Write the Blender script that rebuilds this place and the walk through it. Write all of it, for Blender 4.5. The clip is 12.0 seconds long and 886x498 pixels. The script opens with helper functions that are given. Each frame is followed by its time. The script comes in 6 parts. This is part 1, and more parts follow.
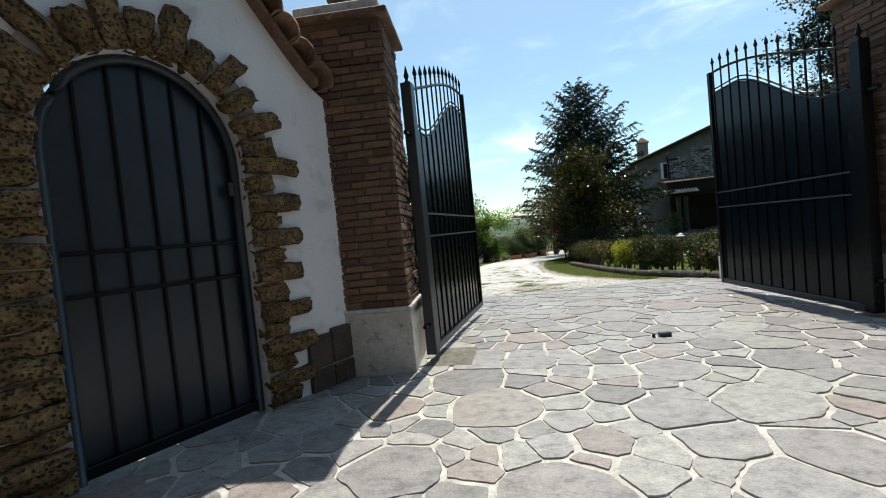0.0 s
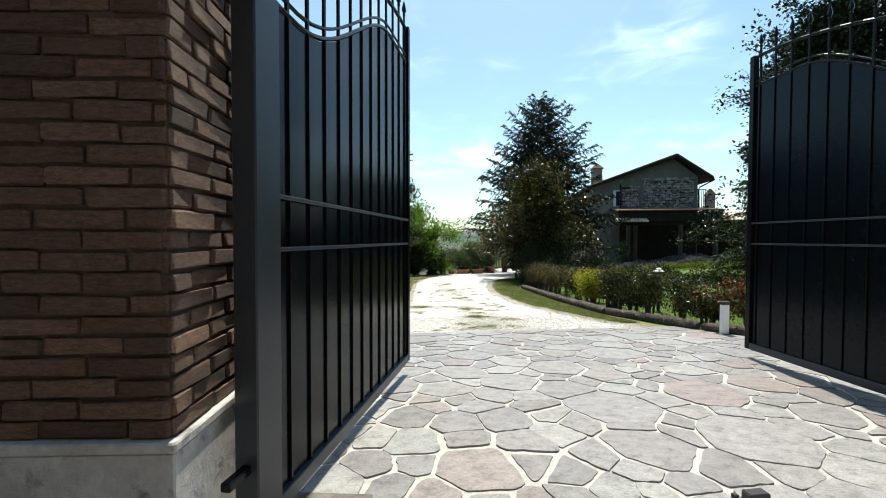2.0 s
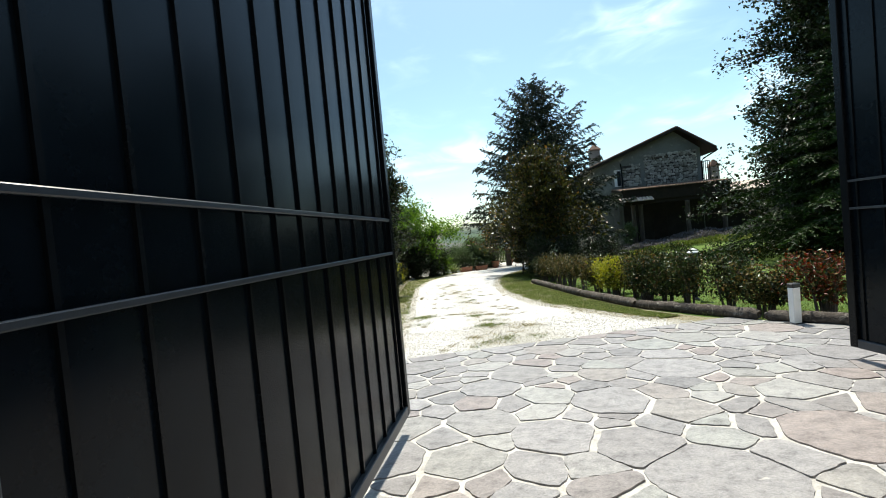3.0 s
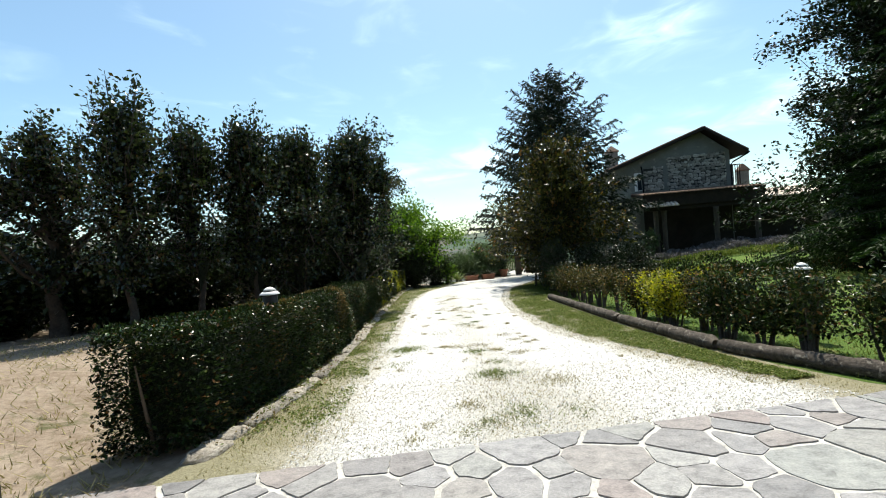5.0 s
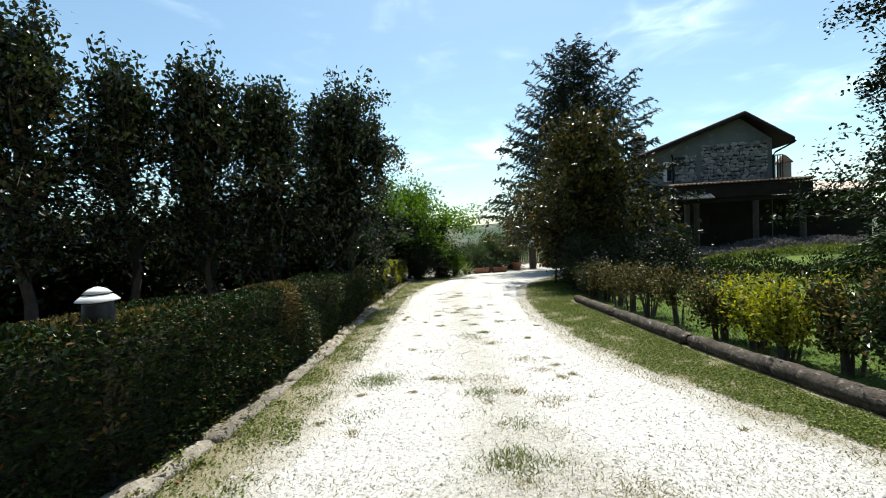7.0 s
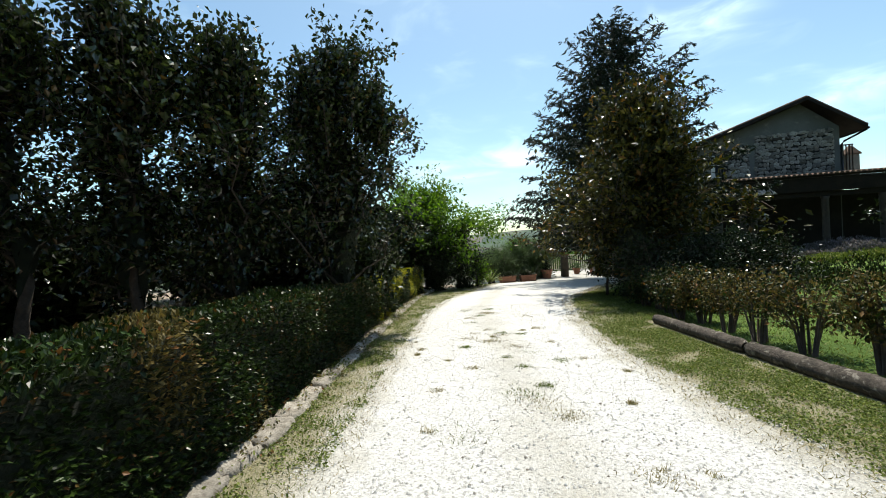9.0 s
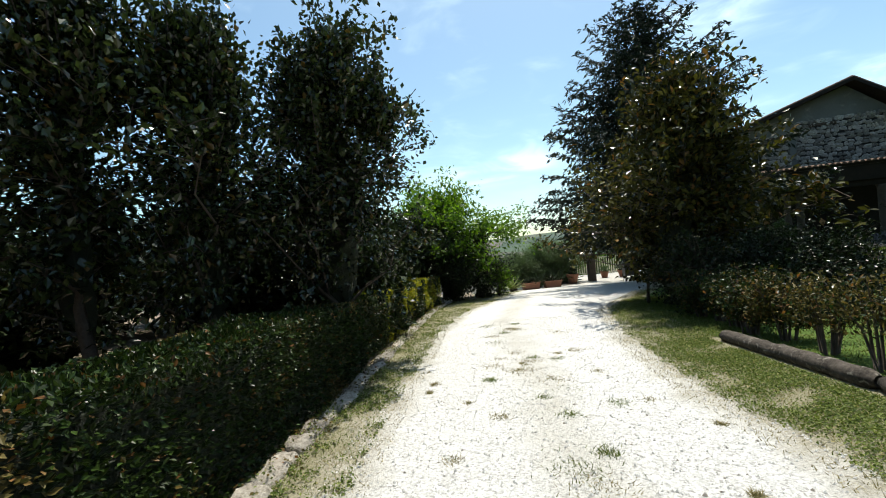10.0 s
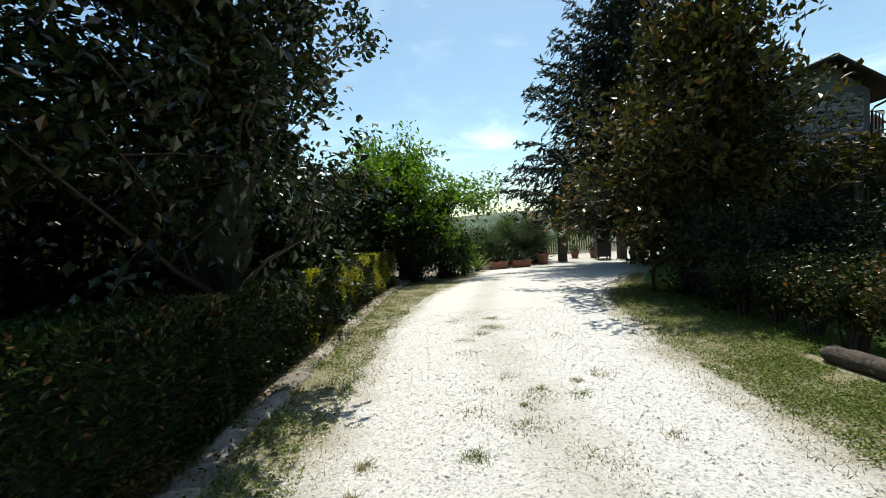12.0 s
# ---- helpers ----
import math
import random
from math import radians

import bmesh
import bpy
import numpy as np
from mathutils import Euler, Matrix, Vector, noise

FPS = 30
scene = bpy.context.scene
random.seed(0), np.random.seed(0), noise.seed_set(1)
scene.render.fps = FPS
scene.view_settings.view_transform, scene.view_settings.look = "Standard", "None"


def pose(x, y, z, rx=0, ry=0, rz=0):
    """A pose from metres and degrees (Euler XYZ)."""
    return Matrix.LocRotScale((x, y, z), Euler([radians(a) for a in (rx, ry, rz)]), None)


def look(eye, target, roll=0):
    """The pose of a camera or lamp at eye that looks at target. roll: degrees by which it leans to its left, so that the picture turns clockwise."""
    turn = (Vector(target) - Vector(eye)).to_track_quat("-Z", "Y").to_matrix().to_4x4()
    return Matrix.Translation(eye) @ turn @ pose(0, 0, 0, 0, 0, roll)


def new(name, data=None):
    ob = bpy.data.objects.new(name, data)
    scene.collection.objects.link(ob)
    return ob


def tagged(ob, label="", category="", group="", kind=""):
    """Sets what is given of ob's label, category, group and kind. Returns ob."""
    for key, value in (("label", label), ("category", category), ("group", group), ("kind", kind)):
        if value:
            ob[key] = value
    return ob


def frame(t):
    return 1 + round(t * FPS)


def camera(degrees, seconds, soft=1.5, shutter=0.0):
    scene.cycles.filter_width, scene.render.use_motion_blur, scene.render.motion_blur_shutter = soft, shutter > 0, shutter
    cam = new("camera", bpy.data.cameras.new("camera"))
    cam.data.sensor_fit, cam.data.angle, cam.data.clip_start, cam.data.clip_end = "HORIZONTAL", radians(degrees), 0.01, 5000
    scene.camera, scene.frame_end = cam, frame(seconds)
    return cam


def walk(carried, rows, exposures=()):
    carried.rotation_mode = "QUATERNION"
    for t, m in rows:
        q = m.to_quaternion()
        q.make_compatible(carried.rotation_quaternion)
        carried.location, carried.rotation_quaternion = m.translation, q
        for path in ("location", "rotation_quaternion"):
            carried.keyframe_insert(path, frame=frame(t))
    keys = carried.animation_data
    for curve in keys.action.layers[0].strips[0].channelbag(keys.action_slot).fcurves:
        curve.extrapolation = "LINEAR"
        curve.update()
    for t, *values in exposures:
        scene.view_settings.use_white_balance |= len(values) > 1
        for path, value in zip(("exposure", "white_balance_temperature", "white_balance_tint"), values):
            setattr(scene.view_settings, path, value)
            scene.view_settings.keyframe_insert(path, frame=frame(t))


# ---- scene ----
cam = camera(94.2, 12.0, soft=1.0)
METRES, EYE, TILT, LEAN, TURN = 13.76, 1.2, 0.0, 0.0, 0.0
ROWS = [
    (0.0, 0.0, 0.0, 0.0, -0.21, -2.11, 5.6),
    (0.5, 0.013, 0.0343, -0.0033, -8.03, -4.04, 1.91),
    (1.0, 0.0181, 0.0724, -0.0025, -10.22, -3.82, 3.65),
    (1.5, 0.0229, 0.1146, 0.0028, -3.72, -1.9, 2.0),
    (2.0, 0.0246, 0.1612, 0.0028, -7.27, -1.43, -0.14),
    (2.5, 0.0271, 0.1974, 0.0004, -8.89, -3.07, 3.37),
    (3.0, 0.0362, 0.2399, 0.005, -7.28, -1.69, 5.32),
    (3.5, 0.048, 0.2803, 0.0031, -11.99, -3.22, 1.74),
    (5.5, 0.0864, 0.4436, -0.0011, -5.07, -0.31, 4.71),
    (6.0, 0.0976, 0.4806, -0.0031, -5.47, -1.18, 4.7),
    (6.5, 0.1005, 0.5169, -0.0053, -6.33, -2.17, 2.61),
    (8.5, 0.1074, 0.6826, -0.0175, 1.33, -1.07, 4.7),
    (9.0, 0.105, 0.7314, -0.02, -2.12, -0.81, 3.01),
    (9.5, 0.1055, 0.769, -0.021, -2.57, -1.05, 5.43),
    (10.0, 0.1118, 0.8115, -0.0187, 0.5, 0.25, 4.91),
    (10.5, 0.1151, 0.8537, -0.0251, -8.43, -1.32, 3.36),
    (11.0, 0.1149, 0.8966, -0.0298, -3.51, -3.81, 4.28),
    (11.5, 0.1173, 0.9344, -0.0293, -1.26, -4.78, 3.73),
    (12.0, 0.1152, 0.9827, -0.0308, -5.12, -3.39, 3.05),
]
walk(cam, [(t, pose(0, 0, EYE, TILT, LEAN, TURN) @ pose(METRES * x, METRES * y, METRES * z, 90 + pitch, roll, yaw)) for t, x, y, z, yaw, pitch, roll in ROWS],
     exposures=[(t, e, 6850, 6) for t, e in ((0.0, 0.3), (1.5, 0.45), (2.5, 0.55), (5.5, 0.5), (8.5, 0.36), (10.5, 0.36), (12.0, 0.22))])

# ---- light: high summer sun ahead, clear sky with thin streaks of cloud ----
SUN_TO = Vector((0.28 * 0.44, 0.96 * 0.44, 0.90)).normalized()
world = bpy.data.worlds.new("sky")
scene.world = world
world.use_nodes = True
wn, wl = world.node_tree.nodes, world.node_tree.links
sky = wn.new("ShaderNodeTexSky")
sky.sky_type, sky.sun_disc = "NISHITA", False
sky.sun_elevation, sky.sun_rotation = math.asin(SUN_TO.z), math.atan2(SUN_TO.x, SUN_TO.y)
sky.air_density, sky.dust_density, sky.ozone_density = 1.0, 0.8, 1.5
tc = wn.new("ShaderNodeTexCoord")
cm = wn.new("ShaderNodeMapping")
cm.inputs["Rotation"].default_value = (0.0, radians(28), 0.0)
cm.inputs["Scale"].default_value = (3.0, 3.0, 9.0)
cn = wn.new("ShaderNodeTexNoise")
cn.inputs["Scale"].default_value, cn.inputs["Detail"].default_value, cn.inputs["Distortion"].default_value = 2.2, 9.0, 0.6
wl.new(tc.outputs["Generated"], cm.inputs["Vector"])
wl.new(cm.outputs["Vector"], cn.inputs["Vector"])


def sky_math(op, a, b):
    k = wn.new("ShaderNodeMath")
    k.operation = op
    for slot, v in ((0, a), (1, b)):
        if isinstance(v, float):
            k.inputs[slot].default_value = v
        else:
            wl.new(v, k.inputs[slot])
    return k.outputs[0]


def sky_range(v, a, b, hi=1.0):
    k = wn.new("ShaderNodeMapRange")
    k.interpolation_type = "SMOOTHSTEP"
    k.inputs["From Min"].default_value, k.inputs["From Max"].default_value, k.inputs["To Max"].default_value = a, b, hi
    wl.new(v, k.inputs["Value"])
    return k.outputs["Result"]


def sky_dot(v):
    k = wn.new("ShaderNodeVectorMath")
    k.operation = "DOT_PRODUCT"
    wl.new(tc.outputs["Generated"], k.inputs[0])
    k.inputs[1].default_value = v
    return k.outputs["Value"]


# thin cirrus streaks: middle, normal of the streak's plane, half length and half width in radians
STREAKS = (((0.496, 0.783, 0.376), (-0.434, -0.152, 0.888), 0.139, 0.050),
           ((0.693, 0.690, 0.210), (-0.194, -0.102, 0.976), 0.156, 0.035),
           ((0.102, 0.978, 0.180), (-0.098, -0.170, 0.981), 0.162, 0.045))
cover = sky_range(cn.outputs["Fac"], 0.5, 0.95, 0.25)
for middle, normal, half, wide in STREAKS:
    across = sky_math("ADD", sky_math("ABSOLUTE", sky_dot(normal), 0.0), sky_math("MULTIPLY", sky_math("SUBTRACT", 0.5, cn.outputs["Fac"]), 0.1))
    body = sky_math("MULTIPLY", sky_range(across, wide * 1.2, -wide), sky_range(sky_dot(middle), math.cos(half * 1.35), math.cos(half * 0.5)))
    cover = sky_math("MAXIMUM", cover, sky_math("MULTIPLY", body, sky_range(cn.outputs["Fac"], 0.3, 0.72, 0.7)))
cx = wn.new("ShaderNodeMix")
cx.data_type = "RGBA"
cx.inputs["B"].default_value = (11.0, 11.5, 12.0, 1)
wl.new(cover, cx.inputs["Factor"])
wl.new(sky.outputs["Color"], cx.inputs["A"])
ct = wn.new("ShaderNodeMix")
ct.data_type, ct.blend_type = "RGBA", "MULTIPLY"
ct.inputs["Factor"].default_value = 1.0
ct.inputs["B"].default_value = (0.92, 1.06, 1.04, 1)
wl.new(cx.outputs["Result"], ct.inputs["A"])
wl.new(ct.outputs["Result"], wn["Background"].inputs["Color"])
wn["Background"].inputs["Strength"].default_value = 0.135
sun = new("sun", bpy.data.lights.new("sun", "SUN"))
sun.data.energy, sun.data.angle, sun.data.color = 5.0, radians(0.53), (1.0, 0.96, 0.9)
sun.matrix_world = look(SUN_TO * 50, (0, 0, 0))


# ---- materials ----
def material(name, rough=0.6, metal=0.0):
    m = bpy.data.materials.new(name)
    m.use_nodes = True
    b = m.node_tree.nodes["Principled BSDF"]
    b.inputs["Roughness"].default_value, b.inputs["Metallic"].default_value = rough, metal
    return m, m.node_tree.nodes, m.node_tree.links, b


def ramp(nodes, stops):
    r = nodes.new("ShaderNodeValToRGB")
    e = r.color_ramp.elements
    while len(e) < len(stops):
        e.new(0.5)
    for k, (p, c) in zip(e, stops):
        k.position, k.color = p, (*c, 1)
    return r


def noise_node(nodes, links, vec, scale, detail=6.0, rough=0.6, dist=0.0):
    n = nodes.new("ShaderNodeTexNoise")
    n.inputs["Scale"].default_value, n.inputs["Detail"].default_value = scale, detail
    n.inputs["Roughness"].default_value, n.inputs["Distortion"].default_value = rough, dist
    links.new(vec, n.inputs["Vector"])
    return n


def mix(nodes, links, fac, a, b, mode="MIX"):
    x = nodes.new("ShaderNodeMix")
    x.data_type, x.blend_type = "RGBA", mode
    for key, v in (("Factor", fac), ("A", a), ("B", b)):
        if isinstance(v, (int, float)):
            x.inputs[key].default_value = v
        elif isinstance(v, tuple):
            x.inputs[key].default_value = (*v, 1)
        else:
            links.new(v, x.inputs[key])
    return x.outputs["Result"]


def bump(nodes, links, b, height, strength=0.4, dist=0.01):
    k = nodes.new("ShaderNodeBump")
    k.inputs["Strength"].default_value, k.inputs["Distance"].default_value = strength, dist
    links.new(height, k.inputs["Height"])
    links.new(k.outputs["Normal"], b.inputs["Normal"])


def surface(name, dark, light, rough=0.7, metal=0.0, big=1.5, small=30.0, relief=0.4, depth=0.006, spread=0.0, spots=None, where="Object"):
    """A two-scale mottled surface; spread varies each object's tone; spots adds stains of that colour."""
    m, n, l, b = material(name, rough, metal)
    co = n.new("ShaderNodeTexCoord").outputs[where]
    if where == "Object" and spread:
        add = n.new("ShaderNodeVectorMath")
        oi = n.new("ShaderNodeObjectInfo")
        sc = n.new("ShaderNodeVectorMath")
        sc.operation = "SCALE"
        sc.inputs[0].default_value = (31.0, 17.0, 23.0)
        l.new(oi.outputs["Random"], sc.inputs["Scale"])
        l.new(co, add.inputs[0])
        l.new(sc.outputs["Vector"], add.inputs[1])
        co = add.outputs["Vector"]
    n1 = noise_node(n, l, co, big, 5.0)
    n2 = noise_node(n, l, co, small, 8.0, 0.7)
    f = mix(n, l, 0.5, n1.outputs["Fac"], n2.outputs["Fac"])
    r = ramp(n, [(0.36, dark), (0.64, light)])
    l.new(f, r.inputs["Fac"])
    c = r.outputs["Color"]
    if spots:
        n3 = noise_node(n, l, co, big * 3.1, 7.0, 0.65, 0.4)
        rr = n.new("ShaderNodeMapRange")
        rr.inputs["From Min"].default_value, rr.inputs["From Max"].default_value, rr.inputs["To Max"].default_value = 0.56, 0.68, 0.8
        l.new(n3.outputs["Fac"], rr.inputs["Value"])
        c = mix(n, l, rr.outputs["Result"], c, spots)
    if spread:
        hv = n.new("ShaderNodeHueSaturation")
        oi2 = n.new("ShaderNodeObjectInfo")
        mr = n.new("ShaderNodeMapRange")
        mr.inputs["To Min"].default_value, mr.inputs["To Max"].default_value = 1.0 - spread, 1.0 + spread
        l.new(oi2.outputs["Random"], mr.inputs["Value"])
        l.new(mr.outputs["Result"], hv.inputs["Value"])
        l.new(c, hv.inputs["Color"])
        c = hv.outputs["Color"]
    l.new(c, b.inputs["Base Color"])
    if relief:
        bump(n, l, b, n2.outputs["Fac"], relief, depth)
    return m


def leaf_material(name, dark, light, rough=0.45, through_light=0.25, old=None):
    m, n, l, b = material(name, rough)
    b.inputs["Specular IOR Level"].default_value = 0.5 if rough < 0.2 else 0.16 if rough < 0.34 else 0.12
    g = n.new("ShaderNodeNewGeometry")
    stops = [(0.0, dark), (0.5, tuple(0.6 * a + 0.4 * c for a, c in zip(dark, light))), (0.93, light)] + ([(0.965, old), (1.0, old)] if old else [(1.0, light)])
    r = ramp(n, stops)
    l.new(g.outputs["Random Per Island"], r.inputs["Fac"])
    l.new(r.outputs["Color"], b.inputs["Base Color"])
    t = n.new("ShaderNodeBsdfTranslucent")
    hs = n.new("ShaderNodeHueSaturation")
    hs.inputs["Value"].default_value, hs.inputs["Saturation"].default_value = 1.6, 1.15
    l.new(r.outputs["Color"], hs.inputs["Color"])
    l.new(hs.outputs["Color"], t.inputs["Color"])
    x = n.new("ShaderNodeMixShader")
    x.inputs["Fac"].default_value = through_light
    l.new(b.outputs["BSDF"], x.inputs[1])
    l.new(t.outputs["BSDF"], x.inputs[2])
    l.new(x.outputs["Shader"], n["Material Output"].inputs["Surface"])
    return m


PLASTER = surface("white_plaster", (0.62, 0.64, 0.66), (0.78, 0.79, 0.8), 0.9, big=1.0, small=60, relief=0.25, depth=0.004, spots=(0.5, 0.5, 0.5))
BRICK = surface("brick", (0.07, 0.037, 0.024), (0.26, 0.15, 0.095), 0.8, big=6, small=50, relief=0.9, depth=0.008, spread=0.42, spots=(0.33, 0.25, 0.18))
MORTAR = surface("brick_mortar", (0.1, 0.075, 0.055), (0.2, 0.155, 0.12), 0.95, big=6, small=80, relief=0.6)
TRAVERTINE = surface("travertine", (0.4, 0.39, 0.36), (0.66, 0.65, 0.61), 0.75, big=3, small=25, relief=0.7, depth=0.012, spots=(0.14, 0.135, 0.12))


def tufa_material():
    """Porous ochre stone, full of dark pits."""
    m, n, l, b = material("tufa", 0.95)
    co = n.new("ShaderNodeTexCoord").outputs["Object"]
    oi = n.new("ShaderNodeObjectInfo")
    add, sc = n.new("ShaderNodeVectorMath"), n.new("ShaderNodeVectorMath")
    sc.operation = "SCALE"
    sc.inputs[0].default_value = (19.0, 37.0, 11.0)
    l.new(oi.outputs["Random"], sc.inputs["Scale"])
    l.new(co, add.inputs[0])
    l.new(sc.outputs["Vector"], add.inputs[1])
    v = add.outputs["Vector"]
    big, warp = noise_node(n, l, v, 9, 6, 0.6), noise_node(n, l, v, 45, 6, 0.7)
    wv = n.new("ShaderNodeVectorMath")
    wv.operation = "MULTIPLY_ADD"
    l.new(warp.outputs["Color"], wv.inputs[0])
    wv.inputs[1].default_value = (0.03, 0.03, 0.03)
    l.new(v, wv.inputs[2])
    vo = n.new("ShaderNodeTexVoronoi")
    vo.inputs["Scale"].default_value = 44.0
    l.new(wv.outputs["Vector"], vo.inputs["Vector"])
    pit = n.new("ShaderNodeMapRange")
    pit.inputs["From Min"].default_value, pit.inputs["From Max"].default_value = 0.12, 0.46
    l.new(vo.outputs["Distance"], pit.inputs["Value"])
    r = ramp(n, [(0.3, (0.045, 0.026, 0.011)), (0.5, (0.15, 0.092, 0.037)), (0.7, (0.33, 0.235, 0.11))])
    l.new(mix(n, l, 0.45, big.outputs["Fac"], warp.outputs["Fac"]), r.inputs["Fac"])
    l.new(mix(n, l, pit.outputs["Result"], (0.016, 0.010, 0.006), r.outputs["Color"]), b.inputs["Base Color"])
    bump(n, l, b, mix(n, l, 0.3, pit.outputs["Result"], warp.outputs["Fac"]), 1.0, 0.02)
    return m


TUFA = tufa_material()

TUFA_JOINT = surface("grey_mortar", (0.16, 0.145, 0.12), (0.36, 0.33, 0.29), 0.95, small=50, relief=0.5)
PLINTH = surface("dark_plinth", (0.035, 0.028, 0.022), (0.11, 0.085, 0.06), 0.9, big=4, small=30, relief=0.7, depth=0.01)
OLD_TILE = surface("old_roof_tile", (0.085, 0.045, 0.03), (0.26, 0.16, 0.105), 0.9, big=4, small=25, relief=0.6, spread=0.3, spots=(0.1, 0.09, 0.07))
PALE_TILE = surface("pale_roof_tile", (0.46, 0.36, 0.28), (0.74, 0.64, 0.54), 0.9, big=3, small=25, relief=0.5, spread=0.3, spots=(0.3, 0.28, 0.22))
IRON = surface("painted_iron", (0.004, 0.005, 0.006), (0.008, 0.010, 0.012), 0.24, big=2, small=60, relief=0.1, depth=0.002)
SHEET = surface("painted_sheet", (0.002, 0.004, 0.006), (0.005, 0.009, 0.013), 0.2, big=1.2, small=8, relief=0.08, depth=0.003)


# Lighter copy of the sheet paint: sky reflection on the door, put into colour.
SKYLIT_SHEET = surface("skylit_sheet", (0.006, 0.012, 0.019), (0.016, 0.027, 0.04), 0.3, big=1.6, small=8, relief=0.08, depth=0.003)


def paving_material():
    """Porphyry slabs: each piece grey, lilac, greenish or rust-pink, mottled and worn."""
    m, n, l, b = material("paving_stone", 0.5)
    oi, ge = n.new("ShaderNodeObjectInfo"), n.new("ShaderNodeNewGeometry")
    pick = n.new("ShaderNodeMath")
    pick.operation = "ADD"
    l.new(oi.outputs["Random"], pick.inputs[0])
    l.new(ge.outputs["Random Per Island"], pick.inputs[1])
    wrap = n.new("ShaderNodeMath")
    wrap.operation = "FRACT"
    l.new(pick.outputs[0], wrap.inputs[0])
    tone = ramp(n, [(0.0, (0.175, 0.17, 0.172)), (0.22, (0.275, 0.266, 0.266)), (0.42, (0.215, 0.204, 0.203)), (0.58, (0.31, 0.304, 0.292)), (0.74, (0.26, 0.265, 0.252)), (0.9, (0.25, 0.212, 0.2)), (1.0, (0.19, 0.183, 0.182))])
    l.new(wrap.outputs[0], tone.inputs["Fac"])
    co = n.new("ShaderNodeTexCoord").outputs["Object"]
    add, sc = n.new("ShaderNodeVectorMath"), n.new("ShaderNodeVectorMath")
    sc.operation = "SCALE"
    sc.inputs[0].default_value = (41.0, 29.0, 13.0)
    l.new(wrap.outputs[0], sc.inputs["Scale"])
    l.new(co, add.inputs[0])
    l.new(sc.outputs["Vector"], add.inputs[1])
    v = add.outputs["Vector"]
    st = n.new("ShaderNodeMapping")
    st.inputs["Scale"].default_value = (0.85, 1.2, 1.0)
    st.inputs["Rotation"].default_value = (0, 0, 0.5)
    l.new(v, st.inputs["Vector"])
    big, fine = noise_node(n, l, st.outputs["Vector"], 11, 9, 0.78, 0.2), noise_node(n, l, st.outputs["Vector"], 85, 8, 0.85)
    worn = ramp(n, [(0.36, (0.55, 0.54, 0.54)), (0.48, (0.95, 0.95, 0.95)), (0.66, (1.3, 1.29, 1.26))])
    l.new(big.outputs["Fac"], worn.inputs["Fac"])
    grain = ramp(n, [(0.36, (0.6, 0.6, 0.6)), (0.5, (1.0, 1.0, 1.0)), (0.66, (1.35, 1.34, 1.32))])
    l.new(fine.outputs["Fac"], grain.inputs["Fac"])
    c = mix(n, l, 1.0, tone.outputs["Color"], worn.outputs["Color"], "MULTIPLY")
    l.new(mix(n, l, 1.0, c, grain.outputs["Color"], "MULTIPLY"), b.inputs["Base Color"])
    bump(n, l, b, mix(n, l, 0.4, big.outputs["Fac"], fine.outputs["Fac"]), 0.55, 0.012)
    return m


PAVE = paving_material()
GROUT = surface("pale_grout", (0.32, 0.305, 0.275), (0.62, 0.6, 0.56), 0.95, big=9, small=60, relief=0.6, depth=0.008)
SOIL = surface("dry_soil", (0.17, 0.12, 0.08), (0.38, 0.31, 0.24), 0.95, big=1.0, small=12, relief=1.0, depth=0.04, spots=(0.08, 0.09, 0.03))
LAWN = surface("lawn", (0.045, 0.09, 0.014), (0.115, 0.185, 0.032), 0.9, big=0.8, small=40, relief=1.0, depth=0.03, spots=(0.16, 0.16, 0.05))
KERB = surface("kerb_stone", (0.15, 0.13, 0.105), (0.47, 0.43, 0.37), 0.95, big=9, small=45, relief=1.0, depth=0.022, spread=0.3, spots=(0.13, 0.11, 0.07))
LOG = surface("log_bark", (0.025, 0.02, 0.016), (0.13, 0.11, 0.092), 0.9, big=5, small=30, relief=1.0, depth=0.02, spots=(0.34, 0.31, 0.26))
BARK = surface("bark", (0.03, 0.022, 0.016), (0.1, 0.08, 0.06), 0.95, big=6, small=30, relief=1.0, depth=0.02)
TWIG = surface("twig", (0.045, 0.034, 0.026), (0.13, 0.1, 0.075), 0.9, big=6, small=30, relief=0.3)
TERRACOTTA = surface("terracotta", (0.2, 0.085, 0.05), (0.34, 0.16, 0.1), 0.85, big=4, small=30, relief=0.3)
CREAM = surface("cream_paint", (0.62, 0.58, 0.42), (0.74, 0.7, 0.53), 0.6, small=40, relief=0.1)
WHITE = surface("white_paint", (0.74, 0.74, 0.72), (0.82, 0.82, 0.8), 0.5, small=40, relief=0.1)
BLACK = surface("black_plastic", (0.012, 0.012, 0.012), (0.025, 0.025, 0.025), 0.5, small=40, relief=0.1)
HOUSE_WALL = surface("house_plaster", (0.125, 0.13, 0.118), (0.23, 0.235, 0.215), 0.9, big=0.7, small=20, relief=0.3, spots=(0.34, 0.32, 0.29))
RUBBLE = surface("rubble_stone", (0.16, 0.145, 0.12), (0.46, 0.43, 0.38), 0.9, big=6, small=25, relief=0.7, depth=0.02, spread=0.5)
WOOD = surface("dark_wood", (0.012, 0.009, 0.007), (0.034, 0.024, 0.017), 0.7, big=3, small=30, relief=0.4)
SHUTTER = surface("shutter_paint", (0.12, 0.12, 0.115), (0.17, 0.17, 0.165), 0.6, small=20, relief=0.1)
# House plaster darkened near black: shade of porch and wing painted in.
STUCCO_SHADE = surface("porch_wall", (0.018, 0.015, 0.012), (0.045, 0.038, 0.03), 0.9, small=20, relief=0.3)
